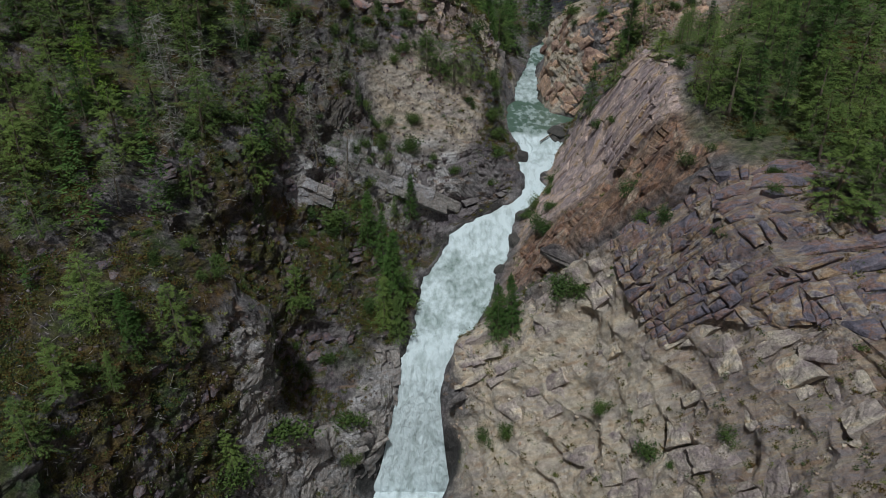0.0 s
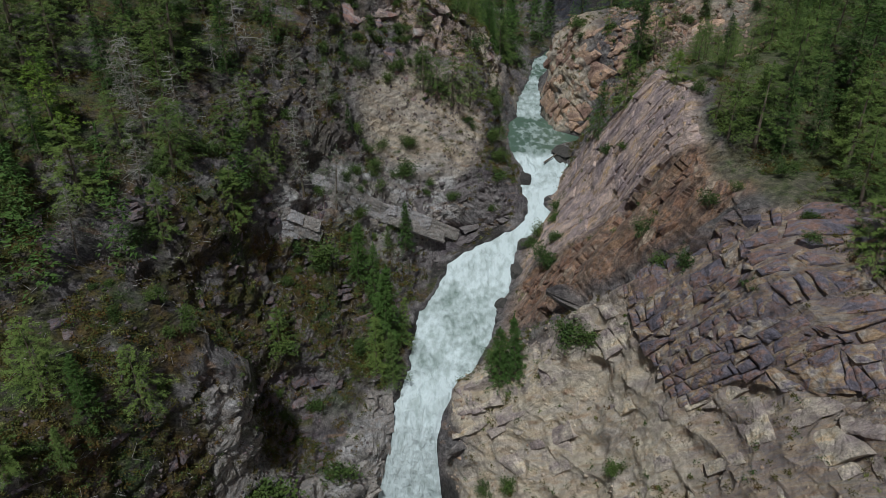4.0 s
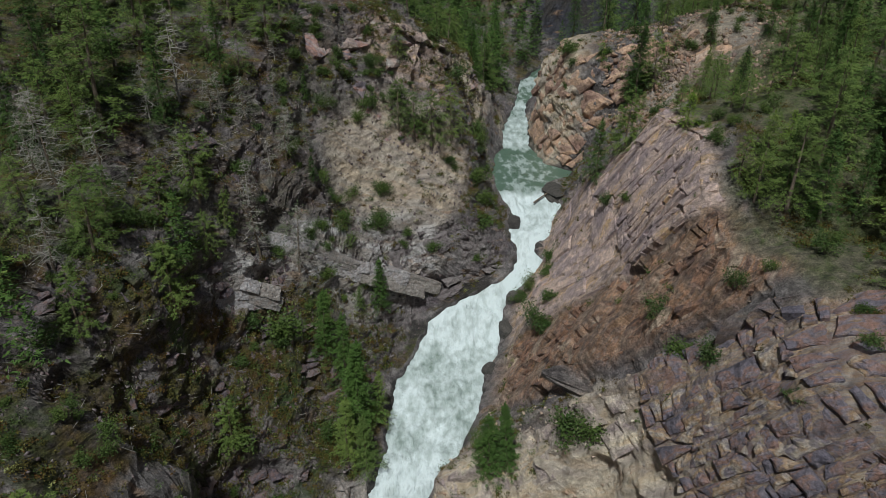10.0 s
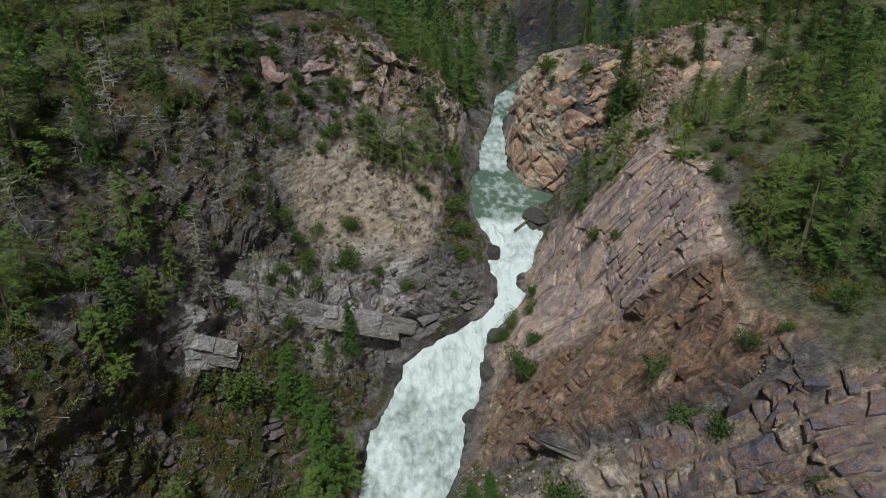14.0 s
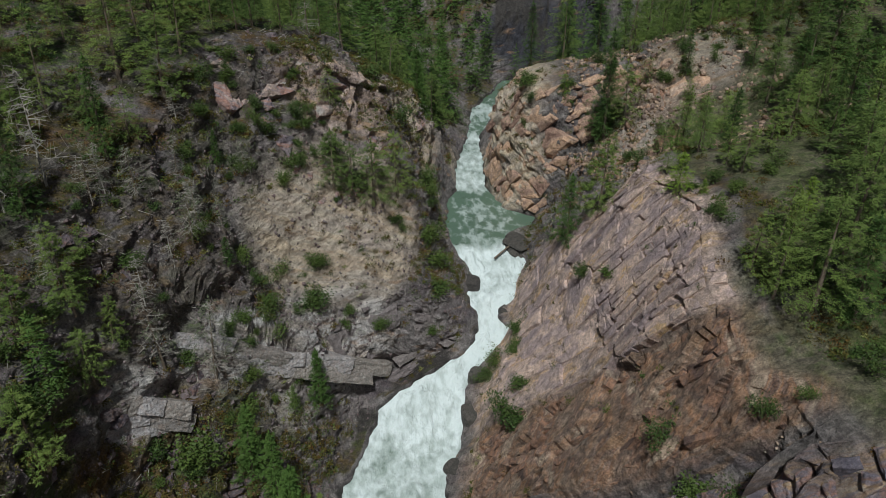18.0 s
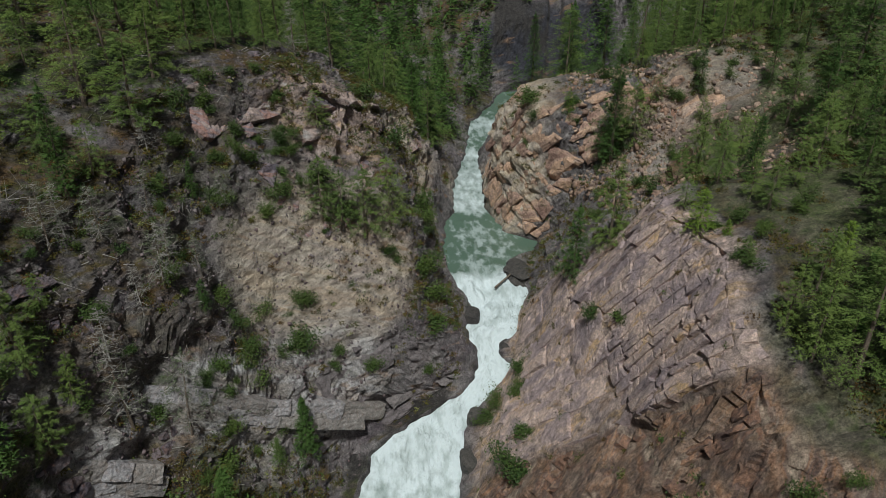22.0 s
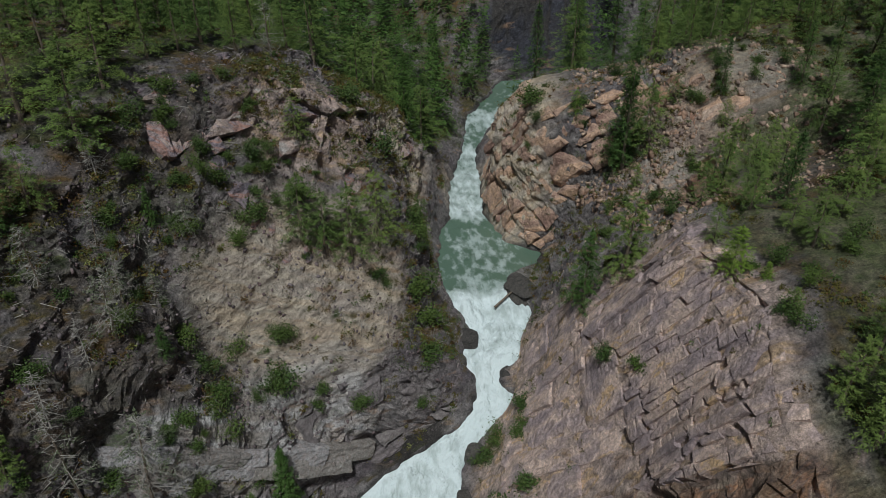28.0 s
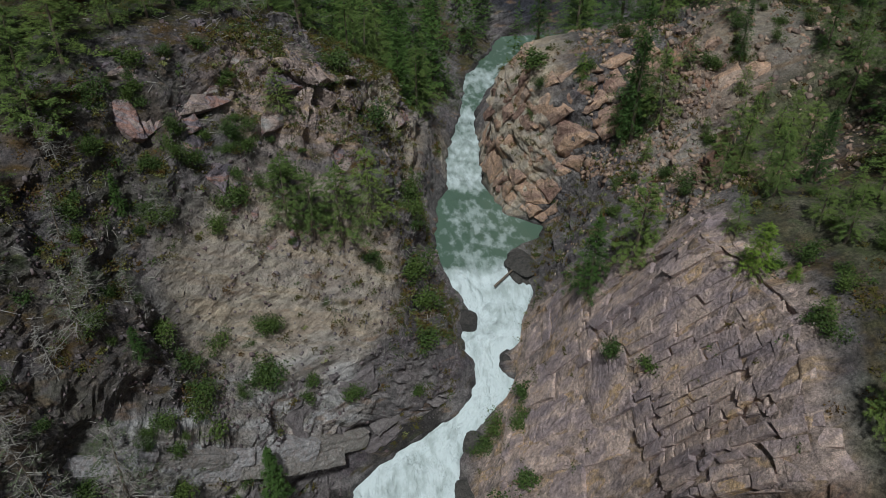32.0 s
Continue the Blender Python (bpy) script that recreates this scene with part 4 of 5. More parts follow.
LEDGE_SHRUBS = [(-17.8, 167.7, 2.9), (-18.8, 164.7, 2.4), (-14.9, 169.6, 1.9), (-9.1, 173.3, 2), (11.4, 170, 4.2), (13.9, 162.4, 4.2), (-6.5, 156.3, 3.2), (-12.4, 153.1, 2.4), (-7.5, 152.2, 4), (-2.7, 154.3, 2.7), (8.1, 184.5, 4.1), (3.5, 186.8, 4.2), (-16.3, 142.4, 2.8), (-12.9, 144.3, 3.3), (-18.6, 141.4, 1.9), (-15.6, 139, 2.9), (2.9, 155.1, 2.8), (11.2, 159, 2.6), (-10, 166.9, 2), (-13.3, 164.2, 1.7), (-23, 153.7, 1.9), (-3.6, 169.4, 3.8), (-32.9, 113.8, 2.9), (-32.4, 116.5, 4.2), (-26.5, 126.2, 3.3), (-22.3, 125.5, 3.3), (-35.1, 110.1, 1.8), (-15.5, 120.4, 3.7), (-31.7, 120.4, 3.3), (-18.8, 103.7, 4.2), (-22.7, 112.4, 3.9), (-26.7, 112.1, 4.2)]
SHRUBS = [(40.9, 74, 3), (34.9, 77.9, 2.3), (32.5, 80.7, 4), (-33.7, 81.4, 7), (39.6, 88.9, 2.6), (27, 91.5, 3.4), (-28, 93.2, 7), (34.5, 99.8, 3.6), (12.3, 102.2, 4), (41.7, 104.1, 2), (8.6, 104.4, 4), (33.4, 104.8, 3.4), (48.2, 104.9, 3),
          (38.7, 105.2, 3), (21.7, 106.3, 6), (22.8, 105.0, 5), (-18.6, 107.2, 6), (31.4, 109.4, 3), (-21, 126.9, 6), (21.7, 135.6, 4.5), (21.2, 138.1, 5), (-16.4, 136.5, 4.5), (34.5, 139.1, 3.4)]
SHRUBS_UP = [(23.8, 140.8, 3.4), (32.8, 144.1, 3), (24.5, 150.4, 4.6), (26.0, 155.0, 4.0), (20.5, 151.5, 3.6), (-7.6, 152.4, 3.4), (22.2, 153.0, 3.4), (-2.9, 153.7, 2.6), (-7, 156.5, 3), (14.0, 168.0, 4.4), (12.8, 170.0, 4.0), (-18.4, 165.6, 3), (35, 197.5, 4.4), (13, 178, 4), (12.5, 182, 4.5),
             (-13, 147, 3.0), (-15, 149, 2.4), (-11, 160, 3), (-9, 163, 3.4), (-14, 162, 3), (9.5, 116.5, 3)]
LEFT_SHRUBS = [(-17.6, 169.1), (-18.8, 165.9), (-9.1, 172.6), (-10.5, 166.6), (-8.7, 166), (-7.2, 168.1), (-6.1, 168.1), (-3.9, 172.7), (7.8, 167.2), (13.2, 177.6), (-18.4, 158.2), (-10.4, 162.9), (-16.3, 163.4), (-14, 165.5), (-12.5, 167), (-15, 160), (-17.1, 157.7), (-1.8, 169.1), (-3, 165.4),
               (-20.5, 158.9), (-22.5, 152.9), (-13.8, 144.4), (-17.9, 143.4), (-9.3, 152.2), (-36.8, 120), (-34, 120.9), (-33, 124.5), (-42.4, 108.1), (-44, 106.5), (-49, 108.9), (-39.8, 110), (-33.5, 115.3), (-26.8, 123.5), (-14.9, 143), (-18.3, 132.3), (-13.4, 141.1)]
SHELF_SHRUBS = [(45.9, 161), (42.4, 128.9), (35.3, 195.3), (45, 136.9), (55.7, 175.1), (46.7, 170), (47.2, 133.1), (52.9, 135.7), (44, 174), (46, 186), (43, 193), (51, 188), (54, 191), (49, 199), (58, 185), (40, 168)]
for x, y in SHELF_SHRUBS:
    for k in range(2):
        plant(BUSHES, x + rng.normal(0, 0.9), y + rng.normal(0, 0.9), rng.uniform(1.2, 2.8), rng, 2.6)
for x, y in LEFT_SHRUBS:
    for k in range(2):
        plant(BUSHES, x + rng.normal(0, 1.2), y + rng.normal(0, 1.5), rng.uniform(1.0, 2.8), rng, 2.6)
for x, y, h in SLOPE_PINES + CREST_PINES + SHELF_PINES + UPPER_PINES:
    plant(PINES if rng.random() < 0.72 else CONIFERS, x, y, h, rng, 12.0)
for x, y, h in SPIRES:
    plant(CONIFERS, x, y, h, rng, 12.0)
for x, y, h in BRIGHT:
    plant(BRIGHT_PINES, x, y, h, rng, 12.0)
for x, y, h in GREYED:
    plant(GREY_PINES, x, y, h, rng, 12.0)
for x, y, h in BARE:
    plant(DEAD, x, y, h, rng, 9.0)
for x, y, h in SHRUBS + SHRUBS_UP + LEDGE_SHRUBS:
    plant(BUSHES, x, y, h, rng, 2.6)

for k in range(58):
    y = rng.uniform(64, 168)
    x = float(np.interp(y, [r[0] for r in SLOPE_L], [r[1] for r in SLOPE_L])) - rng.uniform(0, 18) + (5 if y < 150 else 0)
    plant(BUSHES, x, y, rng.uniform(1.2, 3.0), rng, 2.6)

for k in range(28):
    y = rng.uniform(84, 196)
    x = float(np.interp(y, [r[0] for r in RIM_R], [r[1] for r in RIM_R])) + rng.uniform(1.0, 14.0)
    plant(BUSHES, x, y, rng.uniform(0.9, 2.6), rng, 2.6)

# forest: closer trees are things, the woods behind are one
rim_l = lambda y: float(np.interp(y, [r[0] for r in RIM_L], [r[1] for r in RIM_L]))
rim_r = lambda y: float(np.interp(y, [r[0] for r in RIM_R], [r[1] for r in RIM_R]))
edge_l = lambda y: float(np.interp(y, [r[0] for r in river], [r[1] for r in river]))
edge_r = lambda y: float(np.interp(y, [r[0] for r in river], [r[2] for r in river]))
taken, near, far = {}, [], []


def free(x, y, gap):
    cx, cy = int(x // 6), int(y // 6)
    for i in range(cx - 1, cx + 2):
        for j in range(cy - 1, cy + 2):
            for px, py in taken.get((i, j), ()):
                if (px - x) ** 2 + (py - y) ** 2 < gap * gap:
                    return False
    taken.setdefault((cx, cy), []).append((x, y))
    return True


for x, y, h in SLOPE_PINES + CREST_PINES + SHELF_PINES + UPPER_PINES + SPIRES + BRIGHT + GREYED:
    taken.setdefault((int(x // 6), int(y // 6)), []).append((x, y))
for k in range(26000):
    y = 56 + 330 * rng.random() ** 1.1
    x = rng.uniform(-40 - 0.55 * y, 60 + 0.55 * y)
    dl, dr = rim_l(y) - x, x - rim_r(y)
    if y < 206:
        if dl > 0:
            dens, gap = (0.92, 4.9) if dl > 5 else (0.3, 5.0)
        elif dl > -16 and y < 150:
            dens, gap = 0.38, 4.5
        elif dr > 0:
            grass = y < 156 and dr < 13 + 3 * math.sin(y * 0.15)
            rocky = y >= 150 and dr < 20
            dens, gap = (0.01, 6.0) if grass else (0.27, 4.8) if rocky else (0.95 if dr > 16 else 0.6, 5.0 if y < 150 else 4.2)
        else:
            continue
    else:
        if edge_l(y) - 2.5 < x < edge_r(y) + 5 or (x > edge_r(y) and y < 256 and x < rim_r(y) - 2 and rng.random() < 0.93) or (37 < x < 67 and 250 < y < 276):
            continue
        dens, gap = 0.95, 4.1
    if rng.random() > dens or not free(x, y, gap):
        continue
    h = float(np.clip(rng.normal(13, 3), 6, 21)) * (1.15 if y > 206 else 0.7 if 150 < y and 0 < dr < 22 else 1.0)
    d = min(max(dl, 0) if dl > -14 else 999, max(dr, 0) if dr > 0 else 999)
    if 206 <= y < 226:
        d = 12 + (y - 206) * 0.6
    if y < 206 and d < 30 or 206 <= y < 226:
        near.append((d, x, y, h))
    else:
        far.append((x, y, h))
near.sort()
for i, (d, x, y, h) in enumerate(near):
    if i < 600:
        if rim_l(y) - x < 2 and x < 0 and rng.random() < 0.28:
            plant(GREY_PINES, x, y, h * 0.8, rng, 12.0)
        elif rng.random() < (0.45 if x < 0 and y < 170 else 0.65):
            plant(CONIFERS, x, y, h, rng, 12.0)
        else:
            plant(PINES, x, y, h * 0.9, rng, 12.0)
    else:
        far.append((x, y, h))

far_v, far_f, far_light = [], [], []
protos = []
for k in range(10):
    tr, cr = conifer_meshes(50 + k, spread=(2.2, 2.7, 1.9, 2.5, 2.9)[k % 5], whorls=18 if k < 5 else 13, per=6 if k < 5 else 5, sprays=10 if k < 5 else 3, gaps=0.12, size=0.46 if k < 5 else 0.95)
    v = np.empty(len(cr.vertices) * 3, dtype=np.float32)
    cr.vertices.foreach_get("co", v)
    v = v.reshape(-1, 3)
    q = np.empty(len(cr.polygons) * 3, dtype=np.int32)
    cr.polygons.foreach_get("vertices", q)
    protos.append((v, q.reshape(-1, 3)))
    bpy.data.meshes.remove(tr)
    bpy.data.meshes.remove(cr)
for x, y, h in far:
    v, q = protos[int(rng.integers(5)) + (5 if y > 262 else 0)]
    z, _ = ground(x, y)
    a, s = rng.uniform(0, 6.28), h / 12.0
    w = s * rng.uniform(0.9, 1.25)
    ca, sa = math.cos(a) * w, math.sin(a) * w
    far_v.append(np.stack([v[:, 0] * ca - v[:, 1] * sa + x, v[:, 0] * sa + v[:, 1] * ca + y, v[:, 2] * s + z], -1))
    far_f.append(q)
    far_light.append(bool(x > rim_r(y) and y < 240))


def tri_mesh(name, v, q, mat):
    me = bpy.data.meshes.new(name)
    me.vertices.add(len(v))
    me.vertices.foreach_set("co", v.reshape(-1).astype(np.float32))
    me.loops.add(q.size)
    me.loops.foreach_set("vertex_index", q.reshape(-1).astype(np.int32))
    me.polygons.add(len(q))
    me.polygons.foreach_set("loop_start", np.arange(0, q.size, 3, dtype=np.int32))
    me.update(calc_edges=True)
    me.materials.append(mat)
    return new(name, me)


# same tree shapes; those right of the rim and nearer take the lighter green
for light, mat, label in ((False, NEEDLES, "dense dark green conifer forest on the slopes behind"), (True, LIGHT_NEEDLES, "lighter green conifer forest above the bare cliff")):
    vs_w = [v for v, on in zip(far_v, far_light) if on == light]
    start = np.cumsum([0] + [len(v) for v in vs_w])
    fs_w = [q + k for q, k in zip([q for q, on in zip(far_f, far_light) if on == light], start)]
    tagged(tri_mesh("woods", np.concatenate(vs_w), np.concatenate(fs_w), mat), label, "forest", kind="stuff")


# ---- undergrowth: low scrub on the slopes ----
flat_zone, flat_bed, flat_slab = ZONE.reshape(-1), bed.reshape(-1), (slab + rusty + craggy).reshape(-1)
NZ = normals(P)[..., 2].reshape(-1)
cover = fbm(P, 8.0, 3, 90).reshape(-1)
ok = (flat_p[:, 1] > 58) & (flat_p[:, 1] < 215) & (flat_p[:, 0] > -100) & (flat_p[:, 0] < 95) & ((flat_zone < 4.6) | (flat_zone > 8.5))
chance = np.where(flat_zone < 5, 0.9 * ramp(cover, -0.22, 0.08) * (1 - 0.5 * ramp(flat_bed, 122, 130)) * (1 - 0.8 * np.clip(loose + grey, 0, 1).reshape(-1)), 0.10) * ramp(NZ, 0.2, 0.55) * (1 - 0.9 * np.clip(flat_slab, 0, 1))
chance = np.where(flat_zone > 11.05, 0.7 * ramp(cover, -0.2, 0.3), chance)
pool = np.where(ok & (rng.random(len(ok)) < chance))[0]


def clumps(name, count, tris, low, high, mat, label):
    at = flat_p[rng.choice(pool, count)]
    size = rng.uniform(low, high, count)
    n = count * tris
    c = np.repeat(at, tris, 0) + rng.normal(0, 0.42, (n, 3)) * np.repeat(size, tris)[:, None] * np.array((1, 1, 0.55))
    c[:, 2] = np.maximum(c[:, 2], np.repeat(at[:, 2], tris) - 0.1) + 0.12
    a = rng.normal(0, 1, (n, 3))
    a = a / np.linalg.norm(a, axis=1, keepdims=True) * rng.uniform(0.14, 0.32, (n, 1))
    b = np.cross(a, rng.normal(0, 1, (n, 3)))
    b = b / np.linalg.norm(b, axis=1, keepdims=True) * 0.10
    v = np.stack([c - b, c + a, c + b], 1).reshape(-1, 3)
    tagged(tri_mesh(name, v, np.arange(3 * n).reshape(-1, 3), mat), label, "undergrowth", kind="stuff")


clumps("undergrowth", 9500, 36, 0.4, 1.3, SCRUB, "low olive and brown scrub between the rocks")
clumps("leafy_undergrowth", 4200, 36, 0.5, 1.5, LEAVES, "low bright green plants on ledges")
clumps("russet_undergrowth", 3000, 30, 0.4, 1.1, RUSSET, "rust orange moss and dry brush on the slope")
clumps("pale_undergrowth", 1500, 30, 0.3, 0.8, LICHEN, "pale yellow-green lichen and low shrubs")


# ---- rock blocks, each a piece of its cliff ----
def stone_build(shift):
    def build(nt, b):
        L = nt.links
        co = nt.nodes.new("ShaderNodeNewGeometry").outputs["Position"]
        info = nt.nodes.new("ShaderNodeObjectInfo")
        g1, g2, g3 = grain(nt, 0.5, 6, co, 0.4, 0.65), grain(nt, 1.6, 8, co, 0.46, 0.7), grain(nt, 6.0, 8, co, 0.42, 0.75)
        if shift in ("crag", "slab", "tan", "crest", "bluff", "rust"):
            stops, thick, length = {"bluff": (BLUFF_BEDS, 2.2, 7.0), "crag": (CRAG_BEDS, 2.4, 4.5), "slab": (SLAB_BEDS, 2.6, 6.0), "tan": (TAN_BEDS, 1.8, 7.0), "rust": (RUST_BEDS, 1.4, 5.0), "crest": (CREST_BEDS, 1.1, 5.0)}[shift]
            way = {"across": (0.42, 0.15, 0.89), "runs": (0.8, 0.4, -0.4)} if shift == "crest" else {"across": (-0.72, 0.48, 0.42), "runs": (0.60, 0.24, 0.76)} if shift == "rust" else {}
            jump = scaled(nt, info.outputs["Random"], {"bluff": 0.15, "crag": 0.8, "slab": 0.25, "tan": 0.5, "crest": 0.8, "rust": 0.3}[shift])
            c = strata(nt, co, stops, thick, length, shift=jump, **way)
            c = mixc(nt, scaled(nt, g2, 0.45), c, {"bluff": (0.46, 0.37, 0.29, 1), "crag": (0.20, 0.165, 0.18, 1), "slab": (0.47, 0.355, 0.33, 1), "tan": (0.40, 0.25, 0.18, 1), "rust": (0.20, 0.125, 0.095, 1), "crest": (0.18, 0.135, 0.13, 1)}[shift])
        else:
            c = mixc(nt, info.outputs["Random"], *{"grey": ((0.27, 0.235, 0.23, 1), (0.19, 0.16, 0.165, 1)), "pale": ((0.46, 0.43, 0.445, 1), (0.37, 0.34, 0.335, 1)), "wet": ((0.055, 0.048, 0.045, 1), (0.11, 0.098, 0.085, 1)), "wall": ((0.40, 0.355, 0.325, 1), (0.29, 0.262, 0.255, 1)), "violet": ((0.115, 0.092, 0.112, 1), (0.225, 0.178, 0.182, 1))}[shift])
            c = mixc(nt, g2, c, {"grey": (0.15, 0.125, 0.125, 1), "pale": (0.36, 0.30, 0.285, 1), "wet": (0.03, 0.028, 0.027, 1), "wall": (0.25, 0.20, 0.175, 1), "violet": (0.17, 0.095, 0.08, 1)}[shift])
        m = nt.nodes.new("ShaderNodeMath")
        m.operation = "MULTIPLY"
        L.new(g3, m.inputs[0])
        m.inputs[1].default_value = 0.35
        c = mixc(nt, m.outputs[0], c, (0.09, 0.075, 0.07, 1))
        c = mottle(nt, c, co, 0.8, 0.78, 1.22)
        c = mottle(nt, c, co, 3.0, 0.74, 1.26)
        c = mottle(nt, c, co, 9.0, 0.66, 1.34)
        L.new(c, b.inputs["Base Color"])
        h = nd(nt, "ShaderNodeTexNoise", Scale=1.8, Detail=10.0, Roughness=0.65)
        L.new(co, h.inputs["Vector"])
        bp = nd(nt, "ShaderNodeBump", Strength=1.0, Distance=0.75)
        L.new(h.outputs["Fac"], bp.inputs["Height"])
        L.new(bp.outputs["Normal"], b.inputs["Normal"])
    return build


STONES = {k: material(k + "_stone", stone_build(k), 0.9) for k in ("crag", "slab", "grey", "crest", "pale", "tan", "wet", "bluff", "wall", "violet", "rust")}


def rubble_build(a, c2, d):
    def build(nt, b):
        geo = nt.nodes.new("ShaderNodeNewGeometry")
        c = mixc(nt, geo.outputs["Random Per Island"], a, c2)
        c = mixc(nt, grain(nt, 0.3, 3, geo.outputs["Position"], 0.4, 0.65), c, d)
        c = mottle(nt, c, geo.outputs["Position"], 3.0, 0.6, 1.4)
        nt.links.new(c, b.inputs["Base Color"])
    return build


STONES_RUBBLE = {"dark": material("dark_rubble", rubble_build((0.060, 0.048, 0.056, 1), (0.24, 0.20, 0.20, 1), (0.12, 0.080, 0.080, 1)), 0.9),
                 "rust": material("rust_rubble", rubble_build((0.13, 0.090, 0.080, 1), (0.40, 0.29, 0.215, 1), (0.24, 0.145, 0.10, 1)), 0.9),
                 "pale": material("pale_rubble", rubble_build((0.28, 0.23, 0.20, 1), (0.52, 0.44, 0.35, 1), (0.36, 0.24, 0.17, 1)), 0.9)}


def block_mesh(rng, ax, bx, n, ea, eb, depth, lean, mat, worn=1.0, corners=None, pillow=0.0):
    """A worn block: ax, bx, n its axes; ea, eb half sizes, or its four corners; its uneven top at 0, sunk by depth, its lower edge tipped out by lean."""
    m = 7 if max(ea, eb) > 1.3 else 5
    vs, fs = [], []
    if corners is None:
        corners = np.array([(-ea, -eb), (ea, -eb), (ea, eb), (-ea, eb)])
    corners = np.asarray(corners) * rng.uniform(1 - 0.16 * worn, 1.06, (4, 2))
    off = rng.uniform(0, 99, 3)
    tilt = (rng.normal(0, 0.16) * worn, -lean + rng.normal(0, 0.18) * worn)
    rough = rng.normal(0, 0.05, (m, m)) * min(ea, eb) * (0.4 + 0.6 * worn)
    for k in range(m):
        for i in range(m):
            u, w = 2 * i / (m - 1) - 1, 2 * k / (m - 1) - 1
            x, y = ((1 - u) * (1 - w) * corners[0] + (1 + u) * (1 - w) * corners[1] + (1 + u) * (1 + w) * corners[2] + (1 - u) * (1 + w) * corners[3]) / 4
            edge = abs(u) > 0.99 or abs(w) > 0.99
            z = rough[k, i] + tilt[0] * x + tilt[1] * y - ((0.05 + 0.07 * worn) * min(ea, eb) if edge else 0) - pillow * min(ea, eb) * max(abs(u), abs(w)) ** 3
            p = ax * x + bx * y + n * z
            wob = np.array(noise.noise_vector(Vector(p / 1.6 + off))) + 0.5 * np.array(noise.noise_vector(Vector(p / 0.6 + off)))
            vs.append(p + 0.26 * (0.3 + 0.7 * worn) * min(1.3, eb) * wob)
    for k in range(m - 1):
        for i in range(m - 1):
            c = k * m + i
            fs += [(c, c + 1, c + m + 1), (c, c + m + 1, c + m)]
    rim = list(range(m)) + [k * m + m - 1 for k in range(1, m)] + [(m - 1) * m + i for i in range(m - 2, -1, -1)] + [k * m for k in range(m - 2, 0, -1)]
    base = len(vs)
    for r in rim:
        vs.append(vs[r] * 1.04 - n * depth)
    for k in range(len(rim)):
        q = (k + 1) % len(rim)
        fs.append((rim[q], rim[k], base + k, base + q))
    return mesh_from("rock_block", vs, fs, mat)


def lay_blocks(parent, mask, layer, cell, mat, most, proud, depth, seed, lean=0.2, split=0.5, skip=0.05, terrace=0.0, worn=1.0, cap=5.2, turn=0.0, pillow=0.0):
    rng = np.random.default_rng(seed)
    sel = np.where(mask.reshape(-1))[0]
    key = layer.reshape(-1)[sel].astype(np.int64) * 20014 + 2 * cell.reshape(-1)[sel].astype(np.int64) + (ZONE.reshape(-1)[sel] > 10.98)
    order = np.argsort(key, kind="stable")
    key, sel = key[order], sel[order]
    groups = [g for g in np.split(sel, np.flatnonzero(np.diff(key)) + 1) if len(g) >= 6]
    groups.sort(key=lambda g: -len(g))
    nn, pp = N0.reshape(-1, 3), BASE.reshape(-1, 3)
    made = 0
    for g in groups:
        if made >= most:
            break
        n = nn[g].mean(0)
        rise = terrace * (float(lattice(layer.reshape(-1)[g[:1]], np.array([3]), np.array([5]), 77)[0]) - 0.4)
        n /= np.linalg.norm(n)
        right_side = pp[g[0], 0] > 8
        way = RUN if right_side else np.array((0.9, 0.43, 0.0))
        up = LAYER if right_side else np.array((0, 0.1, 1.0))
        ax = way - n * (way @ n)
        ax /= np.linalg.norm(ax)
        swing = radians(turn) * rng.normal()
        ax = ax * math.cos(swing) + np.cross(n, ax) * math.sin(swing)
        bx = np.cross(n, ax)
        if bx @ up < 0:
            ax, bx = -ax, -bx
        parts = [g]
        if rng.random() < split:
            ua = pp[g] @ ax
            cut = np.percentile(ua, rng.uniform(35, 65))
            parts = [g[ua < cut], g[ua >= cut]]
            if rng.random() < 0.4:
                ub = pp[parts[0]] @ bx
                cut = np.median(ub)
                parts = [parts[0][ub < cut], parts[0][ub >= cut], parts[1]]
        for q in parts:
            if len(q) < 4 or rng.random() < skip:
                continue
            c = pp[q].mean(0)
            ua, ub = (pp[q] - c) @ ax, (pp[q] - c) @ bx
            lo_a, hi_a, lo_b, hi_b = *np.percentile(ua, (4, 96)), *np.percentile(ub, (4, 96))
            ea, eb = (hi_a - lo_a) * 0.54, (hi_b - lo_b) * 0.54
            if min(ea, eb) < 0.3 or max(ea, eb) > cap:
                continue
            shift_a, shift_b = (lo_a + hi_a) / 2, (lo_b + hi_b) / 2
            ua, ub = np.clip(ua, lo_a, hi_a) - shift_a, np.clip(ub, lo_b, hi_b) - shift_b
            ends = [int(np.argmax(i * ua / ea + j * ub / eb)) for i, j in ((-1, -1), (1, -1), (1, 1), (-1, 1))]
            grow = 1.17 - 0.11 * worn
            corners = [(ua[k] * grow, ub[k] * grow) for k in ends]
            c = c + ax * shift_a + bx * shift_b + n * (rise + rng.uniform(*proud))
            ob = new("rock_block", block_mesh(rng, ax, bx, n, ea, eb, depth, lean, mat, worn, corners, pillow))
            ob.location = tuple(c)
            ob.parent = parent
            made += 1


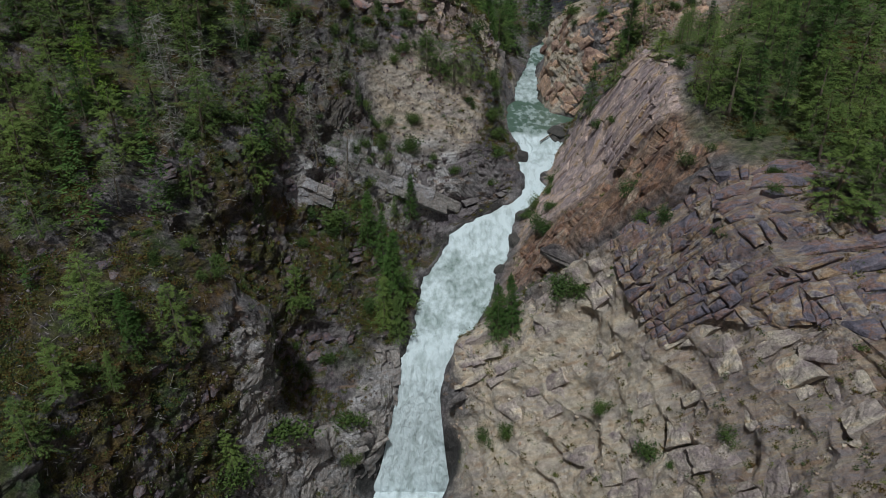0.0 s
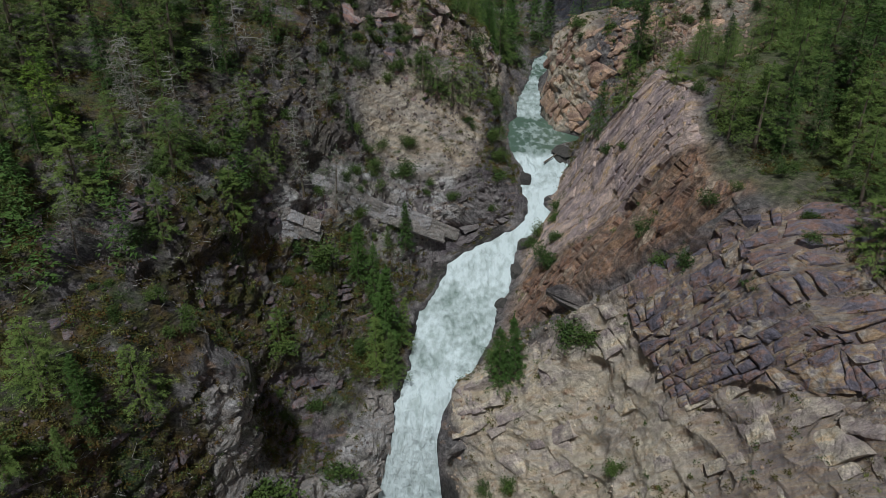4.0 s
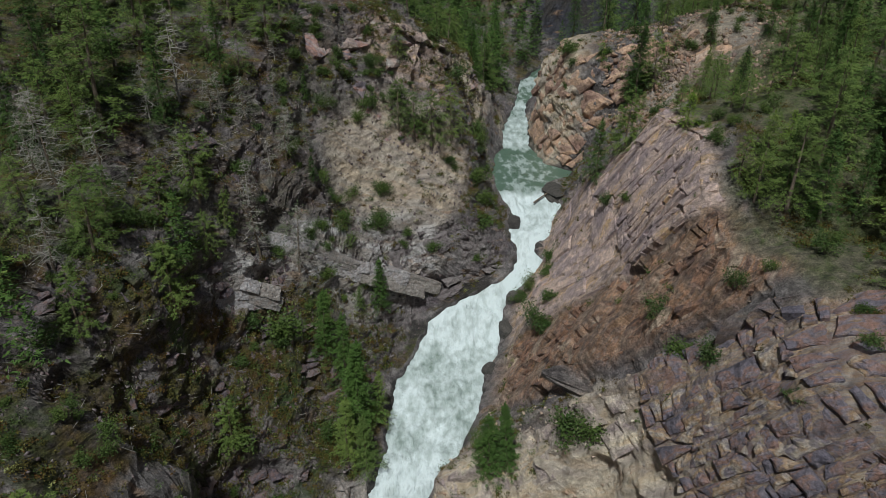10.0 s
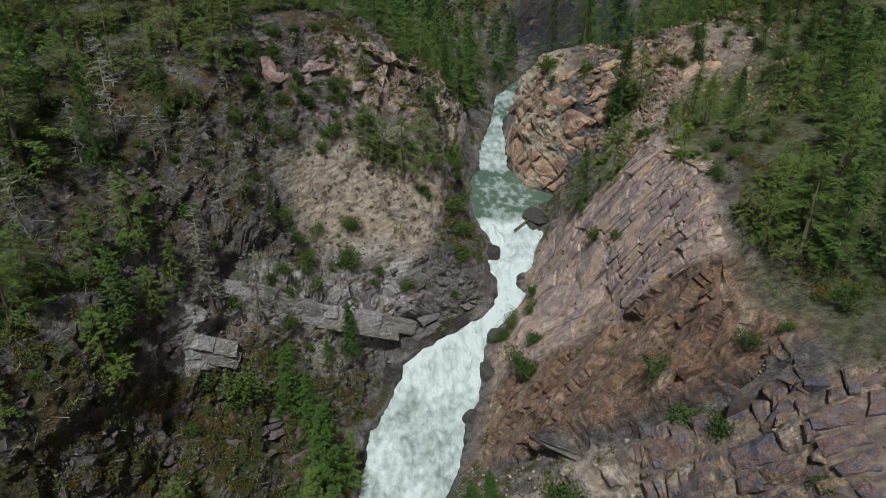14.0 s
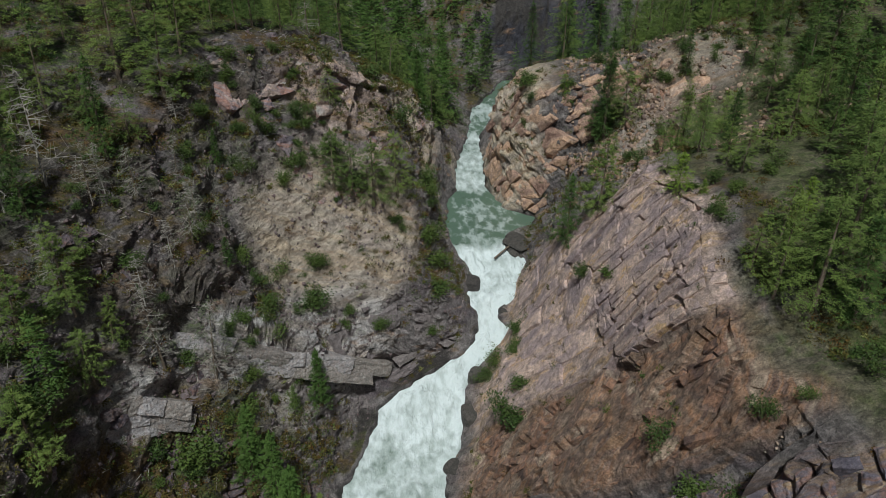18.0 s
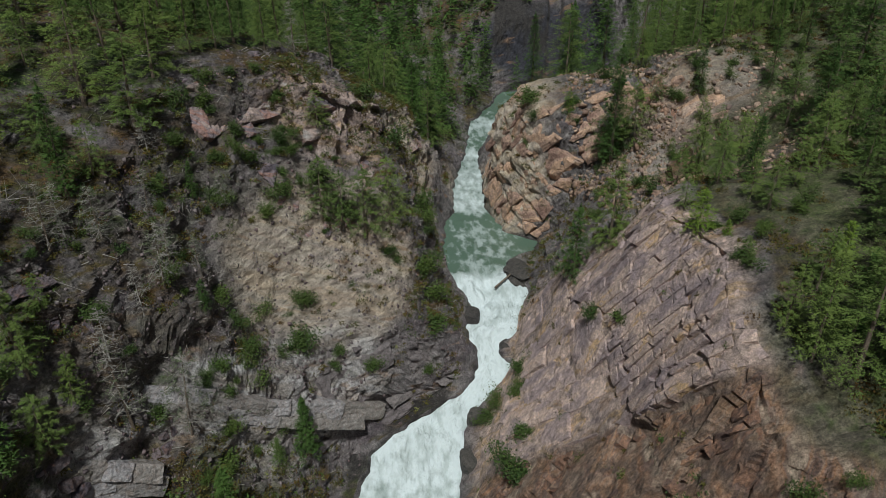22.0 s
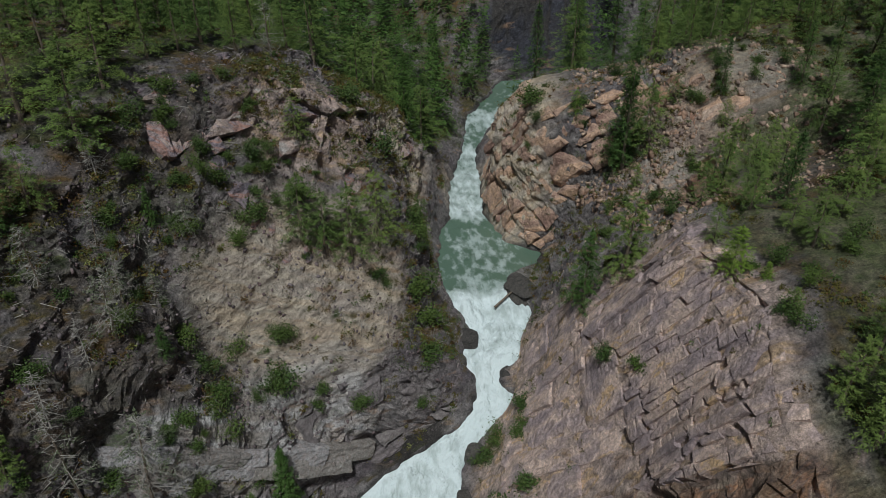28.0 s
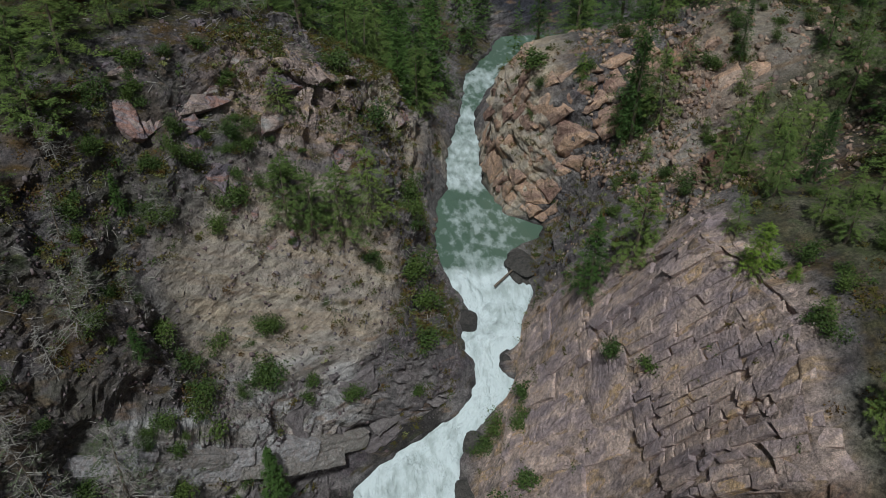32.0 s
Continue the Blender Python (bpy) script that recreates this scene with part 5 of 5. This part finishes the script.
cliff_r, cliff_l = bpy.data.objects["cliff_right"], bpy.data.objects["cliff_left"]
seen = (P[..., 1] > 64) & (P[..., 1] < 175)
thin = (fbm(P, 9.0, 2, 95) > 0.02) & (ZONE < 10.98)
shelf = ZONE >= 10.98
on_crag = (craggy > 0.55) & seen & (P[..., 2] > 27) & (ZONE < 11.21)
lay_blocks(cliff_r, on_crag & shelf, layer1, cell1, STONES["crag"], 120, (0.1, 0.6), 2.4, 15, lean=0.05, split=0.7, skip=0.0, worn=0.55, cap=9.0, pillow=0.26)
lay_blocks(cliff_r, on_crag & ~thin & ~shelf, layer1, cell1, STONES["crag"], 260, (-0.1, 0.55), 3.0, 3, lean=0.05, split=0.6, skip=0.0, worn=0.5, cap=9.0, turn=3, pillow=0.26)
lay_blocks(cliff_r, on_crag & thin, layer2, cell2, STONES["crag"], 300, (-0.1, 0.4), 2.6, 13, lean=0.05, split=0.6, skip=0.0, worn=0.5, cap=9.0, turn=3, pillow=0.24)
lay_blocks(cliff_r, (bluff > 0.5) & seen & (P[..., 2] > 0) & (ZONE > 8.3) & (ZONE < 10.98), layer3, cell3, STONES["bluff"], 110, (-1.1, -0.35), 2.2, 14, lean=0.10, split=0.5, skip=0.5, worn=0.7, cap=4.6, turn=9)
on_rust = (rusty > 0.6) & seen & (ZONE > 8.6) & (ZONE < 11.0) & (fbm(P, 7.0, 2, 99) > -0.1)
lay_blocks(cliff_r, on_rust, layer2, cell2, STONES["rust"], 200, (-0.6, 0.25), 1.8, 20, lean=0.08, split=0.7, skip=0.3, worn=0.8, cap=3.4, turn=12)
on_slab = (slab > 0.6) & seen & (ZONE > 9.15) & (ZONE < 11.03)
sheer = P[..., 0] + 2.5 * big < 33.0
beds = fbm(P, 10.0, 2, 98)
lay_blocks(cliff_r, on_slab & sheer, layer3, cell3, STONES["slab"], 90, (-0.3, 0.05), 1.8, 16, lean=0.02, split=0.6, skip=0.15, worn=0.3, cap=6.5, turn=4)
lay_blocks(cliff_r, on_slab & ~sheer & (beds > 0.0), layer4, cell4, STONES["slab"], 240, (-0.08, 0.06), 1.6, 4, lean=0.03, split=0.3, skip=0.03, terrace=0.5, worn=0.22, turn=1.5)
lay_blocks(cliff_r, on_slab & ~sheer & (beds <= 0.0), layer2, cell2, STONES["slab"], 260, (-0.14, 0.08), 1.8, 17, lean=0.03, split=0.5, skip=0.05, terrace=0.6, worn=0.28, turn=2)
lay_blocks(cliff_l, (craggy_l > 0.6) & seen & (steep > 0.25), layer1, cell1, STONES["grey"], 90, (-0.5, 0.3), 2.0, 5, lean=0.05, skip=0.3)
lay_blocks(cliff_l, (low_wall > 0.6) & seen & (steep > 0.2), layer3, cell3, STONES["wall"], 90, (-0.3, 0.4), 2.6, 9, lean=0.04, split=0.7, skip=0.1, worn=0.7, cap=6.0)
slope_l = (ZONE > 2.1) & (ZONE < 4.5) & (P[..., 1] > 66) & (P[..., 1] < 137) & (P[..., 0] > -60) & (low_wall < 0.3) & (fbm(P, 8.0, 3, 97) > -0.12) & (steep > 0.2)
lay_blocks(cliff_l, slope_l, layer2, cell2, STONES["violet"], 330, (-0.5, 0.35), 1.8, 10, lean=0.1, split=0.8, skip=0.25, worn=0.9, cap=2.6)
pool_cliff = (ZONE > 8.1) & (ZONE < 10.8) & (P[..., 1] > 190) & (P[..., 1] < 220) & (steep > 0.2)
lay_blocks(cliff_r, pool_cliff, layer1, cell1, STONES["tan"], 130, (0.1, 0.6), 2.6, 6, lean=0.06, split=0.6, skip=0.02, worn=0.55, cap=6.5, turn=8, pillow=0.16)

outcrop = (np.maximum(patch(61, 187, 61, 10, 10, 8), patch(56, 165, 57, 9, 10, 8)) > 0.45) & (P[..., 0] > 48) & (ZONE > 9.5) & (steep > 0.06)
lay_blocks(bpy.data.objects["plateau_right"], outcrop & (ZONE > 11), layer1, cell1, STONES["tan"], 120, (-0.2, 0.4), 2.2, 18, lean=0.08, split=0.8, skip=0.12, worn=0.8, cap=3.6, turn=15, pillow=0.15)
lay_blocks(cliff_r, outcrop & (ZONE <= 11), layer1, cell1, STONES["rust"], 120, (-0.2, 0.4), 2.2, 19, lean=0.08, split=0.8, skip=0.12, worn=0.8, cap=3.6, turn=15, pillow=0.15)
crest = (ZONE > 1.9) & (ZONE < 4.6) & (P[..., 0] > -27) & (P[..., 0] < 17) & (P[..., 1] > 162) & (P[..., 1] < 202) & (P[..., 2] > 46) & (steep > 0.14) & (big > -0.5)
lay_blocks(cliff_l, crest, layer3, cell3, STONES["crest"], 260, (-0.8, 0.3), 2.6, 8, lean=0.1, split=0.95, skip=0.15, cap=4.2, worn=0.9, turn=22, pillow=0.1)
rng_l = np.random.default_rng(12)
PALE_BAND = [(-25, 136.8, 41.3), (-21.5, 138.2, 40.4), (-17, 140.4, 37), (-12.2, 143.8, 32.2), (-7.8, 146, 29.4), (-2.6, 149, 25.6), (3, 154.3, 20)]
LOW_LEDGE = [(-32, 124.5, 41.5), (-27, 128, 39.5), (-23, 130.5, 36)]
for ledge_line, course in ((PALE_BAND, 0), (PALE_BAND, 1), (LOW_LEDGE, 0), (LOW_LEDGE, 1), (LOW_LEDGE, 2)):
    led = np.array(ledge_line, float)
    t = float(rng_l.uniform(0, 1.0))
    while True:
        half = float(rng_l.uniform(1.0, 3.6))
        xm = led[0, 0] + t + half
        if xm > led[-1, 0]:
            break
        y, z = np.interp(xm, led[:, 0], led[:, 1]), np.interp(xm, led[:, 0], led[:, 2])
        ax = np.array((2.0, np.interp(xm + 1, led[:, 0], led[:, 1]) - np.interp(xm - 1, led[:, 0], led[:, 1]), np.interp(xm + 1, led[:, 0], led[:, 2]) - np.interp(xm - 1, led[:, 0], led[:, 2])))
        stretch = float(np.linalg.norm(ax)) / 2
        ax /= 2 * stretch
        n = np.array((0.30, -0.86, 0.42 + 0.1 * float(rng_l.normal())))
        n -= ax * (n @ ax)
        n /= np.linalg.norm(n)
        tall = float(rng_l.uniform(0.95, 1.3))
        top = z + (0.5 if ledge_line is PALE_BAND else 0.0) - 1.8 * course
        ob = new("ledge_block", block_mesh(rng_l, ax, np.cross(n, ax), n, half * stretch * 1.08, tall, 3.0, 0.04, STONES[("pale", "wall", "grey")[int(rng_l.choice(3, p=(0.6, 0.35, 0.05)))]], 0.45))
        ob.location = (xm, y - 0.6 - 0.3 * course + float(rng_l.uniform(-0.15, 0.15)), top - 0.6 * tall)
        ob.parent = cliff_l
        t += 2 * half + 0.05



# ---- boulders in and by the water ----
def boulder(x, y, z, rx, ry, rz, mat, label, seed, bands=0.0):
    bm = bmesh.new()
    bmesh.ops.create_icosphere(bm, subdivisions=3, radius=1.0)
    co = np.array([tuple(v.co) for v in bm.verts])
    f = fbm(co + seed * 3.7, 0.9, 3, seed)
    box = np.sign(co) * np.abs(co) ** 0.62
    p = box * (1 + 0.28 * f[:, None]) * np.array((rx, ry, rz))
    if bands:
        p = p * (1 + 0.10 * np.sign(np.sin(p[:, 2:3] * bands + 0.8 * f[:, None])) * np.array((1, 1, 0)))
    for v, q in zip(bm.verts, p):
        v.co = q
    me = bpy.data.meshes.new("boulder")
    bm.to_mesh(me)
    bm.free()
    me.materials.append(mat)
    ob = tagged(new("boulder", me), label, "boulder")
    ob.matrix_basis = pose(x, y, z, 0, 0, seed * 37 % 90)
    return ob


boulder(31.0, 179.8, 27.2, 3.0, 3.4, 1.9, STONES["wet"], "layered dark brown rock islet splitting the river at the pool lip", 1, 6.0)
boulder(26.6, 165.2, 21.6, 2.2, 2.0, 1.9, STONES["wet"], "wet grey boulder beside the narrow chute", 2)
boulder(23.6, 154.4, 19.2, 1.5, 1.2, 1.2, STONES["tan"], "pale orange angular boulder on the river bank", 3)
boulder(25.4, 152.6, 19.4, 1.3, 0.9, 0.8, STONES["tan"], "small pale orange boulder on the river bank", 4)
for k, (x, y, z, r) in enumerate(((17.6, 147.8, 13.0, 2.0), (13.6, 138.6, 10.4, 1.7), (19.9, 170.6, 25.0, 1.6), (18.2, 166.6, 24.2, 1.1), (19.4, 154.0, 16.4, 1.7), (30.6, 166.6, 24.6, 1.5), (34.6, 172.6, 25.6, 2.0))):
    boulder(x, y, z, r, r * 1.2, r * 0.9, STONES["wet"], "black wet boulder at the edge of the rapids", 5 + k)
vs, fs = [], []
add_tube(vs, fs, np.array((-2.2, -1.6, -0.6)), np.array((2.0, 1.5, 0.9)), 0.20, 0.13, 8)
log = tagged(new("log", mesh_from("log", vs, fs, BARK)), "dark bare log leaning on the rock islet", "log")
log.location = (27.6, 177.4, 27.8)


# ---- rubble: loose angular stones on the slopes ----
def rubble(name, count, low, high, mat, where, label):
    base = np.array([(-1, -1, -1), (1, -1, -1), (1, 1, -1), (-1, 1, -1), (-1, -1, 1), (1, -1, 1), (1, 1, 1), (-1, 1, 1)], float)
    tri = np.array([(0, 2, 1), (0, 3, 2), (4, 5, 6), (4, 6, 7), (0, 1, 5), (0, 5, 4), (1, 2, 6), (1, 6, 5), (2, 3, 7), (2, 7, 6), (3, 0, 4), (3, 4, 7)])
    ids = rng.choice(where, count, replace=False)
    size = low + (high - low) * rng.random(count) ** 2.5
    v = base[None] * rng.uniform(0.25, 1.0, (count, 8, 3)) * (size[:, None, None] * rng.uniform(0.35, 1.15, (count, 1, 3)))
    for _ in range(3):
        a = rng.uniform(0, 6.28, count)
        c, sn = np.cos(a)[:, None], np.sin(a)[:, None]
        v = np.stack([v[..., 1], v[..., 2] * c - v[..., 0] * sn, v[..., 2] * sn + v[..., 0] * c], -1)
    v = v + flat_p[ids][:, None] + np.array((0, 0, 0.02)) * size[:, None, None]
    q = (tri[None] + 8 * np.arange(count)[:, None, None]).reshape(-1, 3)
    tagged(tri_mesh(name, v.reshape(-1, 3), q, mat), label, "stones", kind="stuff")


fy, fx = flat_p[:, 1], flat_p[:, 0]
left_ok = np.where((flat_zone > 1.6) & (flat_zone < 4.7) & (fy > 60) & (fy < 205) & (fx > -85) & (cover < 0.35))[0]
right_ok = np.where((flat_zone > 8.4) & (flat_zone < 11.0) & (fy > 62) & (fy < 172) & (flat_slab < 0.4))[0]
rubble("rubble", 14000, 0.08, 0.42, STONES_RUBBLE["dark"], left_ok, "loose grey and violet stones on the wooded slope")
high_ok = np.where((flat_zone > 9.6) & (fy > 152) & (fy < 206) & (fx > 42) & (fx < 76))[0]
rubble("rubble_high", 3000, 0.15, 0.8, STONES_RUBBLE["rust"], high_ok, "broken brown and tan rock among the trees above the cliff")
rubble("rubble_pale", 1500, 0.10, 0.45, STONES_RUBBLE["pale"], right_ok, "loose tan stones on the cliff ledges")


# ---- fallen twigs and branches on the slopes ----
def sticks(name, count, where, label):
    at = flat_p[rng.choice(where, count, replace=False)] + np.array((0, 0, 0.2))
    way = rng.normal(0, 1, (count, 3)) * np.array((1, 1, 0.55))
    way = way / np.linalg.norm(way, axis=1, keepdims=True) * rng.uniform(0.5, 2.2, (count, 1))
    side = np.cross(way, (0.2, 0.3, 0.93))
    side = side / np.linalg.norm(side, axis=1, keepdims=True) * 0.05
    up = np.array((0, 0, 0.09))
    v = np.stack([at - way / 2 - side, at - way / 2 + side, at - way / 2 + up, at + way / 2 - side * 0.4, at + way / 2 + side * 0.4, at + way / 2 + up * 0.5], 1)
    tri = np.array([(0, 3, 4), (0, 4, 1), (1, 4, 5), (1, 5, 2), (2, 5, 3), (2, 3, 0)])
    q = (tri[None] + 6 * np.arange(count)[:, None, None]).reshape(-1, 3)
    tagged(tri_mesh(name, v.reshape(-1, 3), q, DEADWOOD), label, "dead twigs", kind="stuff")


sticks("fallen_twigs", 2600, np.where((flat_zone > 1.9) & (flat_zone < 4.5) & (fy > 60) & (fy < 200) & (fx > -80))[0], "grey fallen twigs and branches on the slope")
